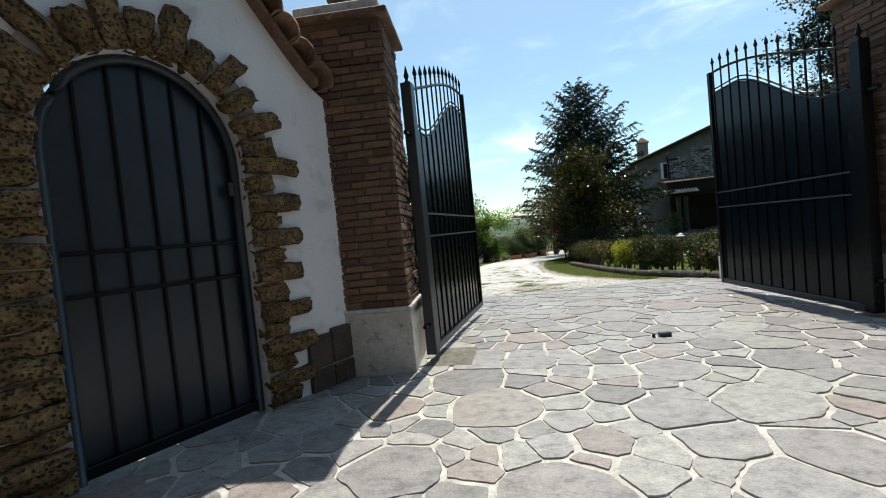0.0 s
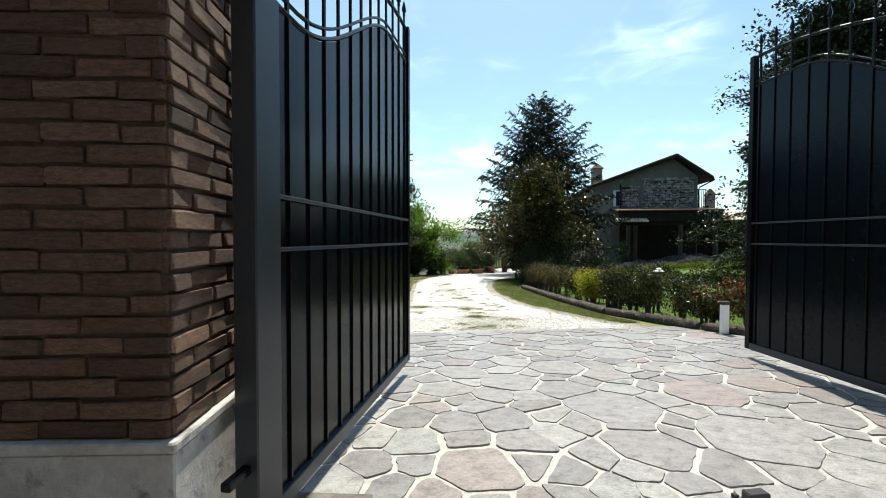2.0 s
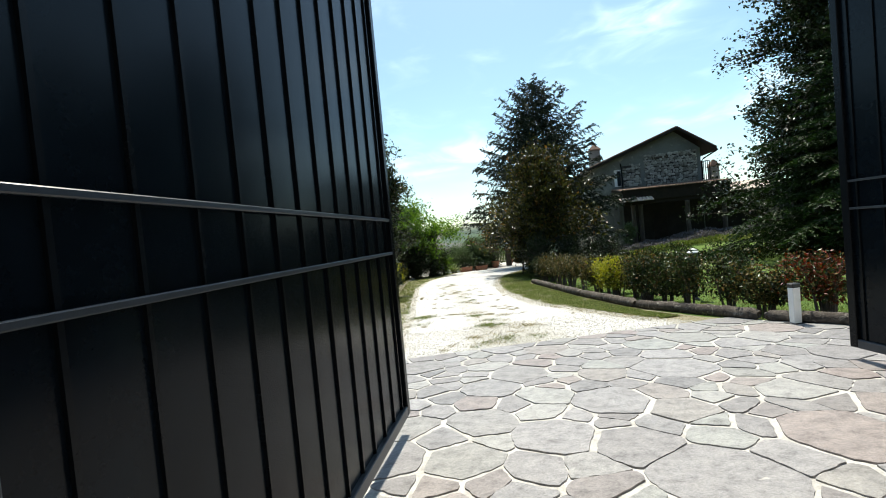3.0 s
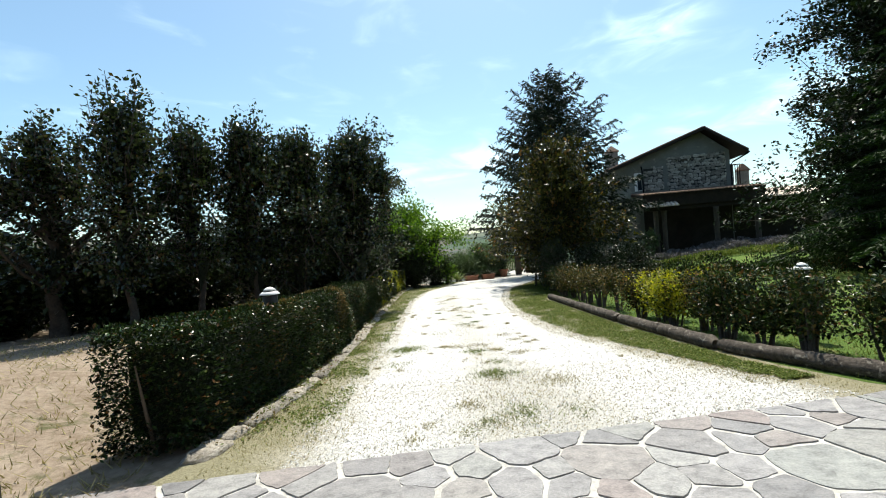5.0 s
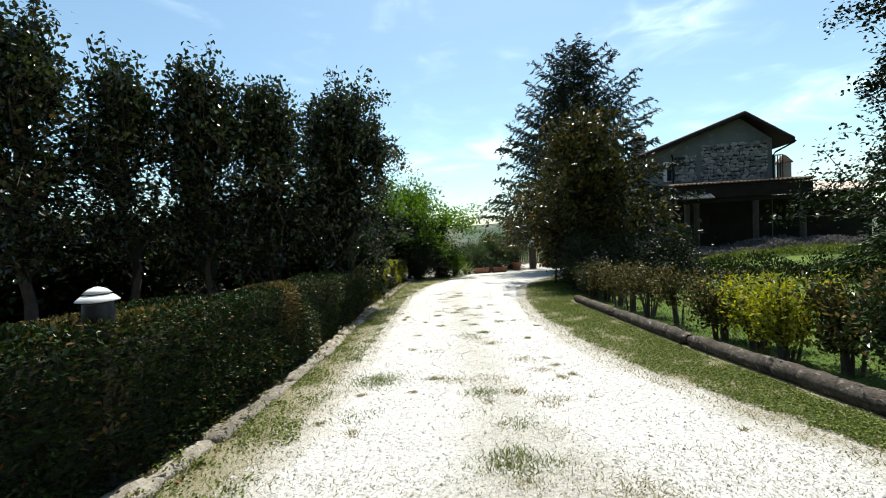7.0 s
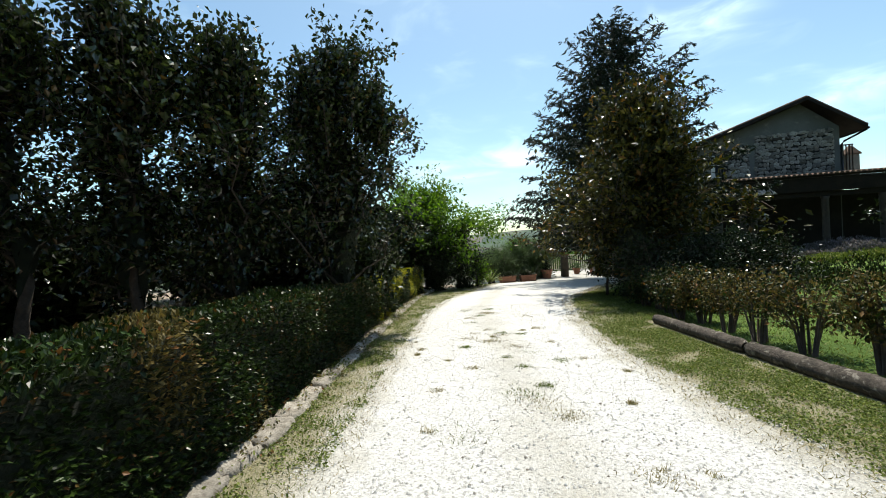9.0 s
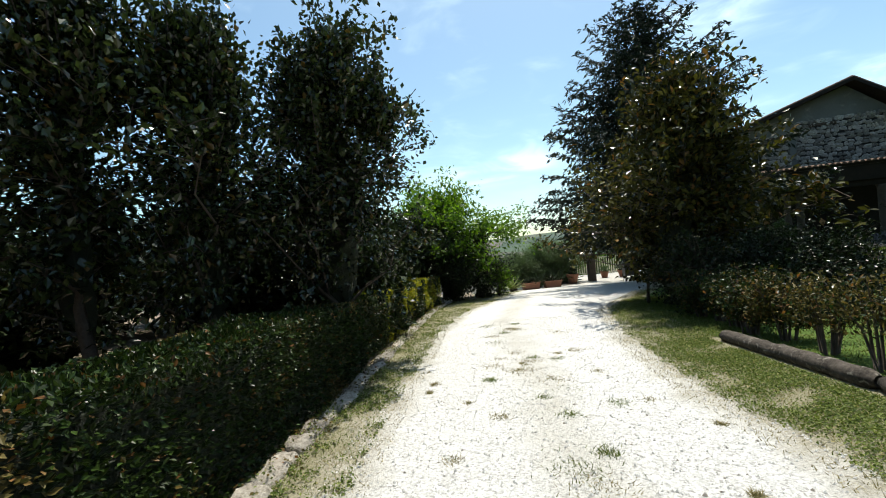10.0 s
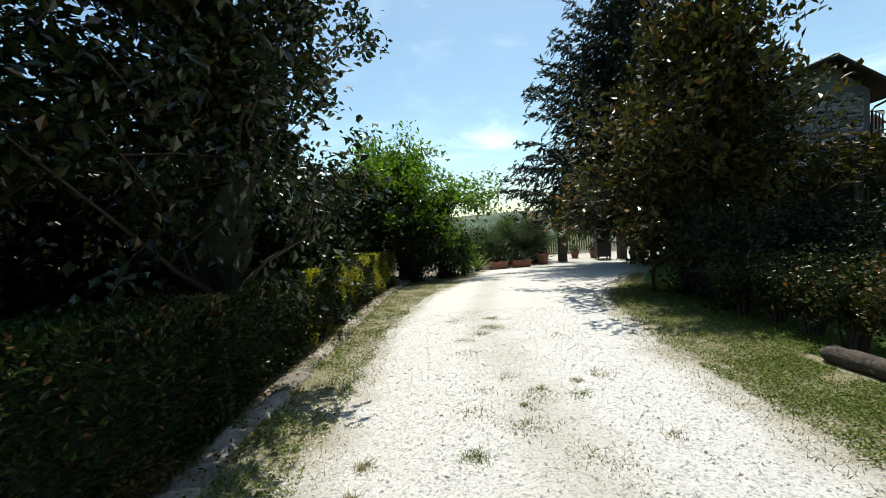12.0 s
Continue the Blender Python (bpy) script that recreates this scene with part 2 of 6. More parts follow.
# Near-black colour for added cores: the shade deep among leaves, painted.
SHADE_CORE = surface("foliage_shade_core", (0.006, 0.011, 0.004), (0.016, 0.026, 0.009), 0.9, big=8, small=40, relief=1.0, depth=0.03)
PANEL_JOINT = surface("deep_joint", (0.02, 0.018, 0.016), (0.05, 0.044, 0.038), 0.95, small=30, relief=0.5)
for coat in (IRON, SHEET):
    coat.node_tree.nodes["Principled BSDF"].inputs["Specular IOR Level"].default_value = 0.18
# Iron paint lightened so its colour carries the sky's reflection.
FRAME = surface("grey_iron", (0.022, 0.027, 0.033), (0.038, 0.046, 0.055), 0.36, big=2, small=60, relief=0.1, depth=0.002)
GLASS_DARK, _n, _l, _b = material("window_glass", 0.05)
_b.inputs["Base Color"].default_value = (0.02, 0.025, 0.03, 1)
GLOBE, _n, _l, _b = material("opal_globe", 0.25)
_b.inputs["Base Color"].default_value = (0.85, 0.85, 0.83, 1)
CAR_PAINT, _n, _l, _b = material("grey_car_paint", 0.4, 0.0)
_b.inputs["Base Color"].default_value = (0.07, 0.085, 0.1, 1)
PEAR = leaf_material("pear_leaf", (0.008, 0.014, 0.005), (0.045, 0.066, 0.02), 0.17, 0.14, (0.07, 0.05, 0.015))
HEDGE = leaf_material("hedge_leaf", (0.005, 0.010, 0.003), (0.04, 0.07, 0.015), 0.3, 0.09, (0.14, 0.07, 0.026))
HEDGE_Y = leaf_material("yellow_hedge_leaf", (0.12, 0.15, 0.022), (0.42, 0.40, 0.06), 0.4, 0.35, (0.4, 0.3, 0.06))
HEDGE_DRY = leaf_material("dry_hedge_leaf", (0.03, 0.032, 0.011), (0.18, 0.14, 0.05), 0.5, 0.2, (0.2, 0.1, 0.04))
HEDGE_RED = leaf_material("red_hedge_leaf", (0.06, 0.016, 0.01), (0.21, 0.05, 0.025), 0.45, 0.2, (0.06, 0.06, 0.02))
SPRUCE = leaf_material("spruce_needles", (0.008, 0.013, 0.008), (0.03, 0.044, 0.024), 0.5, 0.05)
MAGNOLIA = leaf_material("magnolia_leaf", (0.009, 0.014, 0.005), (0.1, 0.095, 0.024), 0.27, 0.12, (0.2, 0.11, 0.035))
CEDAR = leaf_material("cedar_needles", (0.006, 0.014, 0.004), (0.036, 0.07, 0.016), 0.5, 0.1)
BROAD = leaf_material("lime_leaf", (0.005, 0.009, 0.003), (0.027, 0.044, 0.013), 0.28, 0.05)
ROBINIA = leaf_material("robinia_leaf", (0.03, 0.07, 0.01), (0.15, 0.25, 0.04), 0.35, 0.42)
OLIVE = leaf_material("grey_green_leaf", (0.05, 0.085, 0.03), (0.13, 0.18, 0.08), 0.5, 0.2)
LAVENDER = leaf_material("lavender", (0.09, 0.09, 0.08), (0.22, 0.2, 0.22), 0.7, 0.2)
BLADE = leaf_material("grass_blade", (0.055, 0.085, 0.018), (0.21, 0.25, 0.07), 0.6, 0.25, (0.34, 0.3, 0.15))
STRAW = leaf_material("dry_grass", (0.16, 0.14, 0.06), (0.38, 0.33, 0.18), 0.7, 0.25, (0.1, 0.13, 0.03))
PEBBLE = leaf_material("pebble", (0.5, 0.485, 0.46), (0.76, 0.745, 0.71), 0.9, 0.0, (0.3, 0.27, 0.23))
for coat in (LAWN, SOIL, GROUT, KERB, HOUSE_WALL, PLASTER, LOG, STUCCO_SHADE, WOOD):
    coat.node_tree.nodes["Principled BSDF"].inputs["Specular IOR Level"].default_value = 0.2


def gravel_material():
    """White limestone gravel in the tracks; dry grass at the edges and along the crown, by UV across (x, metres) and along (y)."""
    m, n, l, b = material("gravel_drive", 0.95)
    uv = n.new("ShaderNodeTexCoord").outputs["UV"]
    sep = n.new("ShaderNodeSeparateXYZ")
    l.new(uv, sep.inputs[0])
    co = n.new("ShaderNodeTexCoord").outputs["Object"]
    fine = noise_node(n, l, co, 62, 8, 0.8)
    mid = noise_node(n, l, co, 2.2, 6, 0.65)
    r = ramp(n, [(0.2, (0.3, 0.29, 0.27)), (0.34, (0.5, 0.49, 0.465)), (0.6, (0.65, 0.635, 0.61))])
    cell = n.new("ShaderNodeTexVoronoi")
    cell.inputs["Scale"].default_value = 75.0
    l.new(co, cell.inputs["Vector"])
    tone = n.new("ShaderNodeSeparateColor")
    l.new(cell.outputs["Color"], tone.inputs[0])
    l.new(mix(n, l, 0.45, tone.outputs[0], fine.outputs["Fac"]), r.inputs["Fac"])
    dirt = ramp(n, [(0.38, (0.16, 0.145, 0.105)), (0.6, (0.5, 0.46, 0.37))])
    l.new(fine.outputs["Fac"], dirt.inputs["Fac"])
    grass = ramp(n, [(0.35, (0.12, 0.11, 0.06)), (0.65, (0.33, 0.3, 0.19))])
    l.new(fine.outputs["Fac"], grass.inputs["Fac"])

    def band(value, lo, hi):
        k = n.new("ShaderNodeMath")
        k.operation = "MULTIPLY_ADD"
        l.new(mid.outputs["Fac"], k.inputs[0])
        k.inputs[1].default_value = 0.9
        l.new(value, k.inputs[2])
        q = n.new("ShaderNodeMapRange")
        q.inputs["From Min"].default_value, q.inputs["From Max"].default_value = lo + 0.45, hi + 0.45
        l.new(k.outputs[0], q.inputs["Value"])
        return q.outputs["Result"]

    crown = n.new("ShaderNodeMath")
    crown.operation = "MULTIPLY"
    l.new(band(sep.outputs["Y"], 0.32, -0.15), crown.inputs[0])
    crown.inputs[1].default_value = 0.55
    c = mix(n, l, crown.outputs[0], r.outputs["Color"], dirt.outputs["Color"])
    c = mix(n, l, band(sep.outputs["X"], 0.25, -0.15), c, dirt.outputs["Color"])
    c = mix(n, l, band(sep.outputs["X"], -0.05, -0.4), c, grass.outputs["Color"])
    l.new(c, b.inputs["Base Color"])
    bump(n, l, b, fine.outputs["Fac"], 0.8, 0.015)
    return m


def fields_material():
    """Far country: a patchwork of meadow, stubble and woods at real field size; greens tinted bluish for distance haze.
    """
    m, n, l, b = material("far_fields", 1.0)
    co = n.new("ShaderNodeTexCoord").outputs["Object"]
    v = n.new("ShaderNodeTexVoronoi")
    v.inputs["Scale"].default_value = 0.009
    l.new(co, v.inputs["Vector"])
    sep = n.new("ShaderNodeSeparateColor")
    l.new(v.outputs["Color"], sep.inputs[0])
    r = ramp(n, [(0.0, (0.03, 0.055, 0.03)), (0.3, (0.05, 0.085, 0.04)), (0.45, (0.06, 0.095, 0.045)), (0.62, (0.15, 0.14, 0.1)), (0.72, (0.11, 0.095, 0.075)), (0.85, (0.045, 0.075, 0.045)), (1.0, (0.04, 0.065, 0.045))])
    l.new(sep.outputs[0], r.inputs["Fac"])
    w = noise_node(n, l, co, 0.02, 9, 0.7)
    q = n.new("ShaderNodeMapRange")
    q.inputs["From Min"].default_value, q.inputs["From Max"].default_value = 0.52, 0.58
    l.new(w.outputs["Fac"], q.inputs["Value"])
    tr = noise_node(n, l, co, 0.3, 6, 0.7)
    woods = ramp(n, [(0.35, (0.03, 0.05, 0.035)), (0.65, (0.07, 0.1, 0.06))])
    l.new(tr.outputs["Fac"], woods.inputs["Fac"])
    l.new(mix(n, l, q.outputs["Result"], r.outputs["Color"], woods.outputs["Color"]), b.inputs["Base Color"])
    return m


GRAVEL, FIELDS = gravel_material(), fields_material()


# ---- mesh helpers ----
def thing(name, label, category, group="", at=(0, 0, 0), rz=0.0, kind=""):
    ob = new(name)
    ob.matrix_world = pose(*at, 0, 0, rz)
    return tagged(ob, label, category, group, kind)


def link_mesh(name, me, mat, parent=None, label="", m=None):
    if mat and not me.materials:
        me.materials.append(mat)
    ob = new(name, me)
    if parent is not None:
        ob.parent = parent
    if m is not None:
        ob.matrix_basis = m
    return tagged(ob, label) if label else ob


def part(name, bm, mat, parent=None, label="", m=None, smooth=False):
    me = bpy.data.meshes.new(name)
    bmesh.ops.recalc_face_normals(bm, faces=bm.faces[:])
    bm.to_mesh(me)
    bm.free()
    if smooth:
        me.polygons.foreach_set("use_smooth", [True] * len(me.polygons))
    return link_mesh(name, me, mat, parent, label, m)


def box(bm, x0, x1, y0, y1, z0, z1, bev=0.0, m=None):
    r = bmesh.ops.create_cube(bm, size=1.0, matrix=Matrix.Translation(((x0 + x1) / 2, (y0 + y1) / 2, (z0 + z1) / 2)) @ Matrix.Diagonal((x1 - x0, y1 - y0, z1 - z0, 1)))
    vs = r["verts"]
    if bev:
        es = list({e for v in vs for e in v.link_edges})
        vs = bmesh.ops.bevel(bm, geom=es, offset=bev, segments=1, affect="EDGES")["verts"]
    if m is not None:
        bmesh.ops.transform(bm, matrix=m, verts=vs)
    return vs


def boxed(*a, bev=0.0):
    bm = bmesh.new()
    box(bm, *a, bev=bev)
    return bm


def lathe(profile, seg=16):
    """A turned solid from (radius, height) pairs."""
    bm = bmesh.new()
    rings = []
    for r, z in profile:
        rings.append([bm.verts.new((r * math.cos(2 * math.pi * k / seg), r * math.sin(2 * math.pi * k / seg), z)) for k in range(seg)])
    for a, b in zip(rings, rings[1:]):
        for k in range(seg):
            bm.faces.new((a[k], a[(k + 1) % seg], b[(k + 1) % seg], b[k]))
    bm.faces.new(rings[0][::-1])
    bm.faces.new(rings[-1])
    return bm


def tube_data(points, radii, seg=6):
    """Vertices and faces of a tube along points."""
    pts = [Vector(p) for p in points]
    vs, fs = [], []
    for i, p in enumerate(pts):
        d = (pts[min(i + 1, len(pts) - 1)] - pts[max(i - 1, 0)]).normalized()
        a = d.cross(Vector((0, 0, 1)) if abs(d.z) < 0.9 else Vector((1, 0, 0))).normalized()
        b = d.cross(a)
        for k in range(seg):
            w = 2 * math.pi * k / seg
            vs.append(p + radii[i] * (math.cos(w) * a + math.sin(w) * b))
    for i in range(len(pts) - 1):
        for k in range(seg):
            fs.append((i * seg + k, i * seg + (k + 1) % seg, (i + 1) * seg + (k + 1) % seg, (i + 1) * seg + k))
    fs.append(tuple(range(seg)))
    fs.append(tuple(reversed(range((len(pts) - 1) * seg, len(pts) * seg))))
    return vs, fs


def tubes_mesh(name, tubes, seg=6, smooth=True):
    vs, fs = [], []
    for pts, radii in tubes:
        v, f = tube_data(pts, radii, seg)
        o = len(vs)
        vs += v
        fs += [tuple(i + o for i in q) for q in f]
    me = bpy.data.meshes.new(name)
    me.from_pydata([tuple(v) for v in vs], [], fs)
    me.polygons.foreach_set("use_smooth", [smooth] * len(fs))
    return me


def leaf_mesh(name, c, out, length, width, rng, droop=0.0, flat=0.9):
    """Folded four-cornered leaves at the centres c, each pointing along out."""
    n = len(c)
    d = out + rng.normal(0, 0.55, (n, 3))
    d[:, 2] -= droop
    d /= np.linalg.norm(d, axis=1)[:, None] + 1e-9
    r = rng.normal(0, 1, (n, 3)) * np.array((0.55, 0.55, 0.3)) + np.array((0, 0, 1.0)) * flat
    s = np.cross(d, r)
    s /= np.linalg.norm(s, axis=1)[:, None] + 1e-9
    u = np.cross(s, d)
    size = (0.65 + 0.7 * rng.random(n))[:, None]
    ln, wd = length * size, width * size
    v = np.empty((n, 4, 3))
    v[:, 0] = c - d * ln / 2
    u *= np.where(u[:, 2:] < 0, -1.0, 1.0)
    v[:, 1] = c + s * wd / 2 + u * wd * 0.16
    v[:, 2] = c + d * ln / 2
    v[:, 3] = c - s * wd / 2 + u * wd * 0.16
    me = bpy.data.meshes.new(name)
    me.from_pydata(v.reshape(-1, 3).tolist(), [], np.arange(4 * n).reshape(-1, 4).tolist())
    return me


def smooth_step(a, b, x):
    k = min(1.0, max(0.0, (x - a) / (b - a)))
    return k * k * (3 - 2 * k)


# ---- the lie of the land ----
FALL_Y = (-60.0, 5.0, 7.2, 9.6, 12.0, 14.4, 16.8, 20.8, 24.0, 28.0, 33.6, 40.0)
FALL_Z = (0.0, 0.0, -0.11, -0.24, -0.37, -0.48, -0.58, -0.69, -0.8, -1.02, -1.45, -1.9)
KERB_Y = (7.6, 8.8, 9.4, 10.1, 11.9, 13.6, 16.4, 19.0, 23.2, 25.5, 28.0)
KERB_X = (-0.75, -0.42, -0.28, -0.12, 0.1, 0.22, 0.38, 0.62, 1.05, 1.5, 2.6)
LOG_Y = (6.2, 7.6, 8.4, 9.4, 12.0, 16.7, 19.5, 22.0, 25.0, 28.0)
LOG_X = (5.9, 5.25, 4.72, 4.56, 4.7, 5.14, 5.6, 6.6, 8.6, 11.0)


def drive_z(y):
    return float(np.interp(y, FALL_Y, FALL_Z))


def kerb_x(y):
    return float(np.interp(y, KERB_Y, KERB_X))


def log_x(y):
    return float(np.interp(y, LOG_Y, LOG_X))


def land(x, y):
    z = drive_z(y)
    if y < 40:
        z += 0.42 * smooth_step(0.9, 4.0, kerb_x(y) - x) * smooth_step(6.0, 9.0, y)
        z += (0.5 + 0.5 * smooth_step(26.0, 32.0, y)) * smooth_step(4.0, 12.0, x - log_x(y)) * smooth_step(8.0, 26.0, y)
    z -= 0.75 * smooth_step(8.0, 17.0, x) * smooth_step(27.0, 20.0, y) * smooth_step(4.0, 8.0, y)
    far = math.hypot(x - 4, y - 10)
    z -= 26 * smooth_step(34, 260, far) * smooth_step(-40, 60, y)
    z += 40 * smooth_step(300, 1000, far) * (0.35 + 0.65 * noise.noise(Vector((x * 0.0022, y * 0.0022, 3.1))))
    ang = math.degrees(math.atan2(x, y))
    z += 70 * smooth_step(250, 800, far) * smooth_step(-14, -45, ang)
    z += 34 * smooth_step(450, 1300, far)
    return z


def sheet(name, xs, ys, zf, mat, label, kind="structure", uvf=None):
    vs = [(x, y, zf(x, y)) for y in ys for x in xs]
    nx = len(xs)
    fs = [(j * nx + i, j * nx + i + 1, (j + 1) * nx + i + 1, (j + 1) * nx + i) for j in range(len(ys) - 1) for i in range(nx - 1)]
    me = bpy.data.meshes.new(name)
    me.from_pydata(vs, [], fs)
    me.polygons.foreach_set("use_smooth", [True] * len(fs))
    return tagged(link_mesh(name, me, mat), label, "ground", kind=kind)


def reach(a, b, step, out):
    """Even steps from a to b, then steps that grow out to the horizon on both sides."""
    inner = list(np.arange(a, b + 1e-6, step))
    lo, hi, s = [], [], step
    while s < out:
        s *= 1.22
        lo.append(a - s + step)
        hi.append(b + s - step)
    return lo[::-1] + inner + hi


sheet("ground", reach(-12, 30, 0.75, 2400), reach(-6, 44, 0.75, 2400), lambda x, y: land(x, y) - 0.05, FIELDS, "rolling farmland with meadows, stubble and distant wooded hills")


def strip(name, x_left, x_right, ys, cols, lift, mat, label, cat="ground"):
    """A strip of ground between two lines that run along the drive."""
    vs, fs = [], []
    for y in ys:
        a, b = x_left(y), x_right(y)
        for k in range(cols + 1):
            x = a + (b - a) * k / cols
            vs.append((x, y, land(x, y) + lift))
    n = cols + 1
    for j in range(len(ys) - 1):
        for k in range(cols):
            fs.append((j * n + k, j * n + k + 1, (j + 1) * n + k + 1, (j + 1) * n + k))
    me = bpy.data.meshes.new(name)
    me.from_pydata(vs, [], fs)
    me.polygons.foreach_set("use_smooth", [True] * len(fs))
    return tagged(link_mesh(name, me, mat), label, cat, kind="structure")


YS = [float(v) for v in np.arange(8.0, 31.0, 0.5)]
drive = strip("road", lambda y: kerb_x(y) - 0.06, lambda y: log_x(y) + 0.05, YS, 24, 0.0, GRAVEL, "white limestone gravel drive with worn grass edges", "drive")
EDGE_L = ((8.0, 0.35), (10.0, 0.5), (12.4, 0.75), (14.9, 0.9), (19.0, 1.25), (22.0, 1.9), (25.0, 3.2), (31.0, 5.2))
EDGE_R = ((8.0, 4.3), (10.0, 3.85), (12.0, 3.5), (15.0, 3.65), (17.6, 4.1), (20.4, 4.9), (25.0, 8.0), (31.0, 12.0))
CROWN = ((8.0, 2.0), (12.0, 2.1), (16.0, 2.45), (20.0, 2.6), (25.0, 4.0), (31.0, 8.0))


def along(table, y):
    return float(np.interp(y, [k[0] for k in table], [k[1] for k in table]))


uv = drive.data.uv_layers.new(name="UVMap")
for loop in drive.data.loops:
    px_, py_, _ = drive.data.vertices[loop.vertex_index].co
    uv.data[loop.index].uv = (min(px_ - along(EDGE_L, py_), along(EDGE_R, py_) - px_), abs(px_ - along(CROWN, py_)) - 0.1 - 0.42 * smooth_step(11.0, 9.0, py_))
strip("lawn", lambda y: log_x(y) + 0.02, lambda y: 34.0, [float(v) for v in np.arange(5.0, 40, 0.7)], 40, 0.001, LAWN, "mown green lawn beyond the hedge")
strip("soil", lambda y: -22.0, lambda y: kerb_x(y) + 0.02, [float(v) for v in np.arange(4.6, 34, 0.6)], 40, -0.004, SOIL, "dry bare orchard soil with sparse weeds")


# ---- gateway: pillars, leaves, side wall with arched door ----
def pillar(at, rz, side):
    """A brick gate pillar on a travertine pedestal; local front is -y, the opening lies towards side * x."""
    rng = random.Random(5)
    p = thing("gate_pillar", "red brick gate pillar on a pale travertine pedestal", "pillar", "pillars of the gateway", at, rz)
    w, d, base, top = 0.78, 0.66, 0.6, 3.12
    bm = boxed(-w / 2 - 0.02, w / 2 + 0.02, -d / 2 - 0.02, d / 2 + 0.02, -0.05, base - 0.035, bev=0.006)
    part("pedestal", bm, TRAVERTINE, p, "stained travertine pedestal")
    part("pedestal_slab", boxed(-w / 2 - 0.028, w / 2 + 0.028, -d / 2 - 0.028, d / 2 + 0.028, base - 0.035, base, bev=0.006), TRAVERTINE, p)
    part("core", boxed(-w / 2 + 0.015, w / 2 - 0.015, -d / 2 + 0.015, d / 2 - 0.015, base, top), MORTAR, p, "sandy mortar joints")
    ch, bl, j = 0.0665, 0.26, 0.012
    rest = bmesh.new()
    meshes = []
    for k in range(10):
        bm = bmesh.new()
        vs = box(bm, -0.5, 0.5, -0.5, 0.5, -0.5, 0.5)
        bmesh.ops.bevel(bm, geom=bm.edges[:], offset=0.06, segments=1, affect="EDGES")
        for v in bm.verts:
            v.co += Vector((rng.uniform(-0.01, 0.01), rng.uniform(-0.03, 0.03), rng.uniform(-0.09, 0.09)))
        me = bpy.data.meshes.new("brick")
        bm.to_mesh(me)
        bm.free()
        me.materials.append(BRICK)
        meshes.append(me)
    rows = int((top - base) / ch)
    for r in range(rows):
        z = base + (r + 0.5) * ch
        for face in range(4):
            half = (w if face % 2 == 0 else d) / 2
            x = -half + (0.0 if (r + face) % 2 else -bl / 2)
            while x < half - 0.02:
                a, b = max(x, -half), min(x + bl * rng.uniform(0.9, 1.08), half)
                if b - a > 0.04:
                    out = (d if face % 2 == 0 else w) / 2 - 0.045 + rng.uniform(-0.005, 0.007)
                    m = pose(0, 0, 0, 0, 0, 90 * face) @ Matrix.Translation(((a + b) / 2, -out, z + rng.uniform(-0.003, 0.003))) @ pose(0, 0, 0, 0, rng.uniform(-0.9, 0.9), rng.uniform(-0.8, 0.8)) @ Matrix.Diagonal((b - a - j, 0.1, ch - j, 1))
                    if face == 0 or face == (1 if side > 0 else 3):
                        link_mesh("brick", rng.choice(meshes), BRICK, p, m=m)
                    else:
                        box(rest, -0.5, 0.5, -0.5, 0.5, -0.5, 0.5, m=m)
                x = b
    tagged(part("rear_bricks", rest, BRICK, p), kind="stuff")
    # tile course, stone block and ball finial
    part("cap_tile", boxed(-w / 2 - 0.075, w / 2 + 0.075, -d / 2 - 0.075, d / 2 + 0.075, top, top + 0.05, bev=0.012), BRICK, p, "overhanging terracotta cap course")
    part("cap_stone", boxed(-w / 2 + 0.01, w / 2 - 0.01, -d / 2 + 0.01, d / 2 - 0.01, top + 0.05, top + 0.17, bev=0.012), TRAVERTINE, p, "lichen-stained stone block")
    prof = [(0.09, 0), (0.11, 0.02), (0.06, 0.05), (0.05, 0.08), (0.11, 0.12), (0.15, 0.18), (0.165, 0.24), (0.15, 0.31), (0.1, 0.37), (0.03, 0.4), (0.005, 0.405)]
    part("finial", lathe([(r, z + top + 0.17) for r, z in prof], 20), PLINTH, p, "dark stone ball finial", smooth=True)
    return p


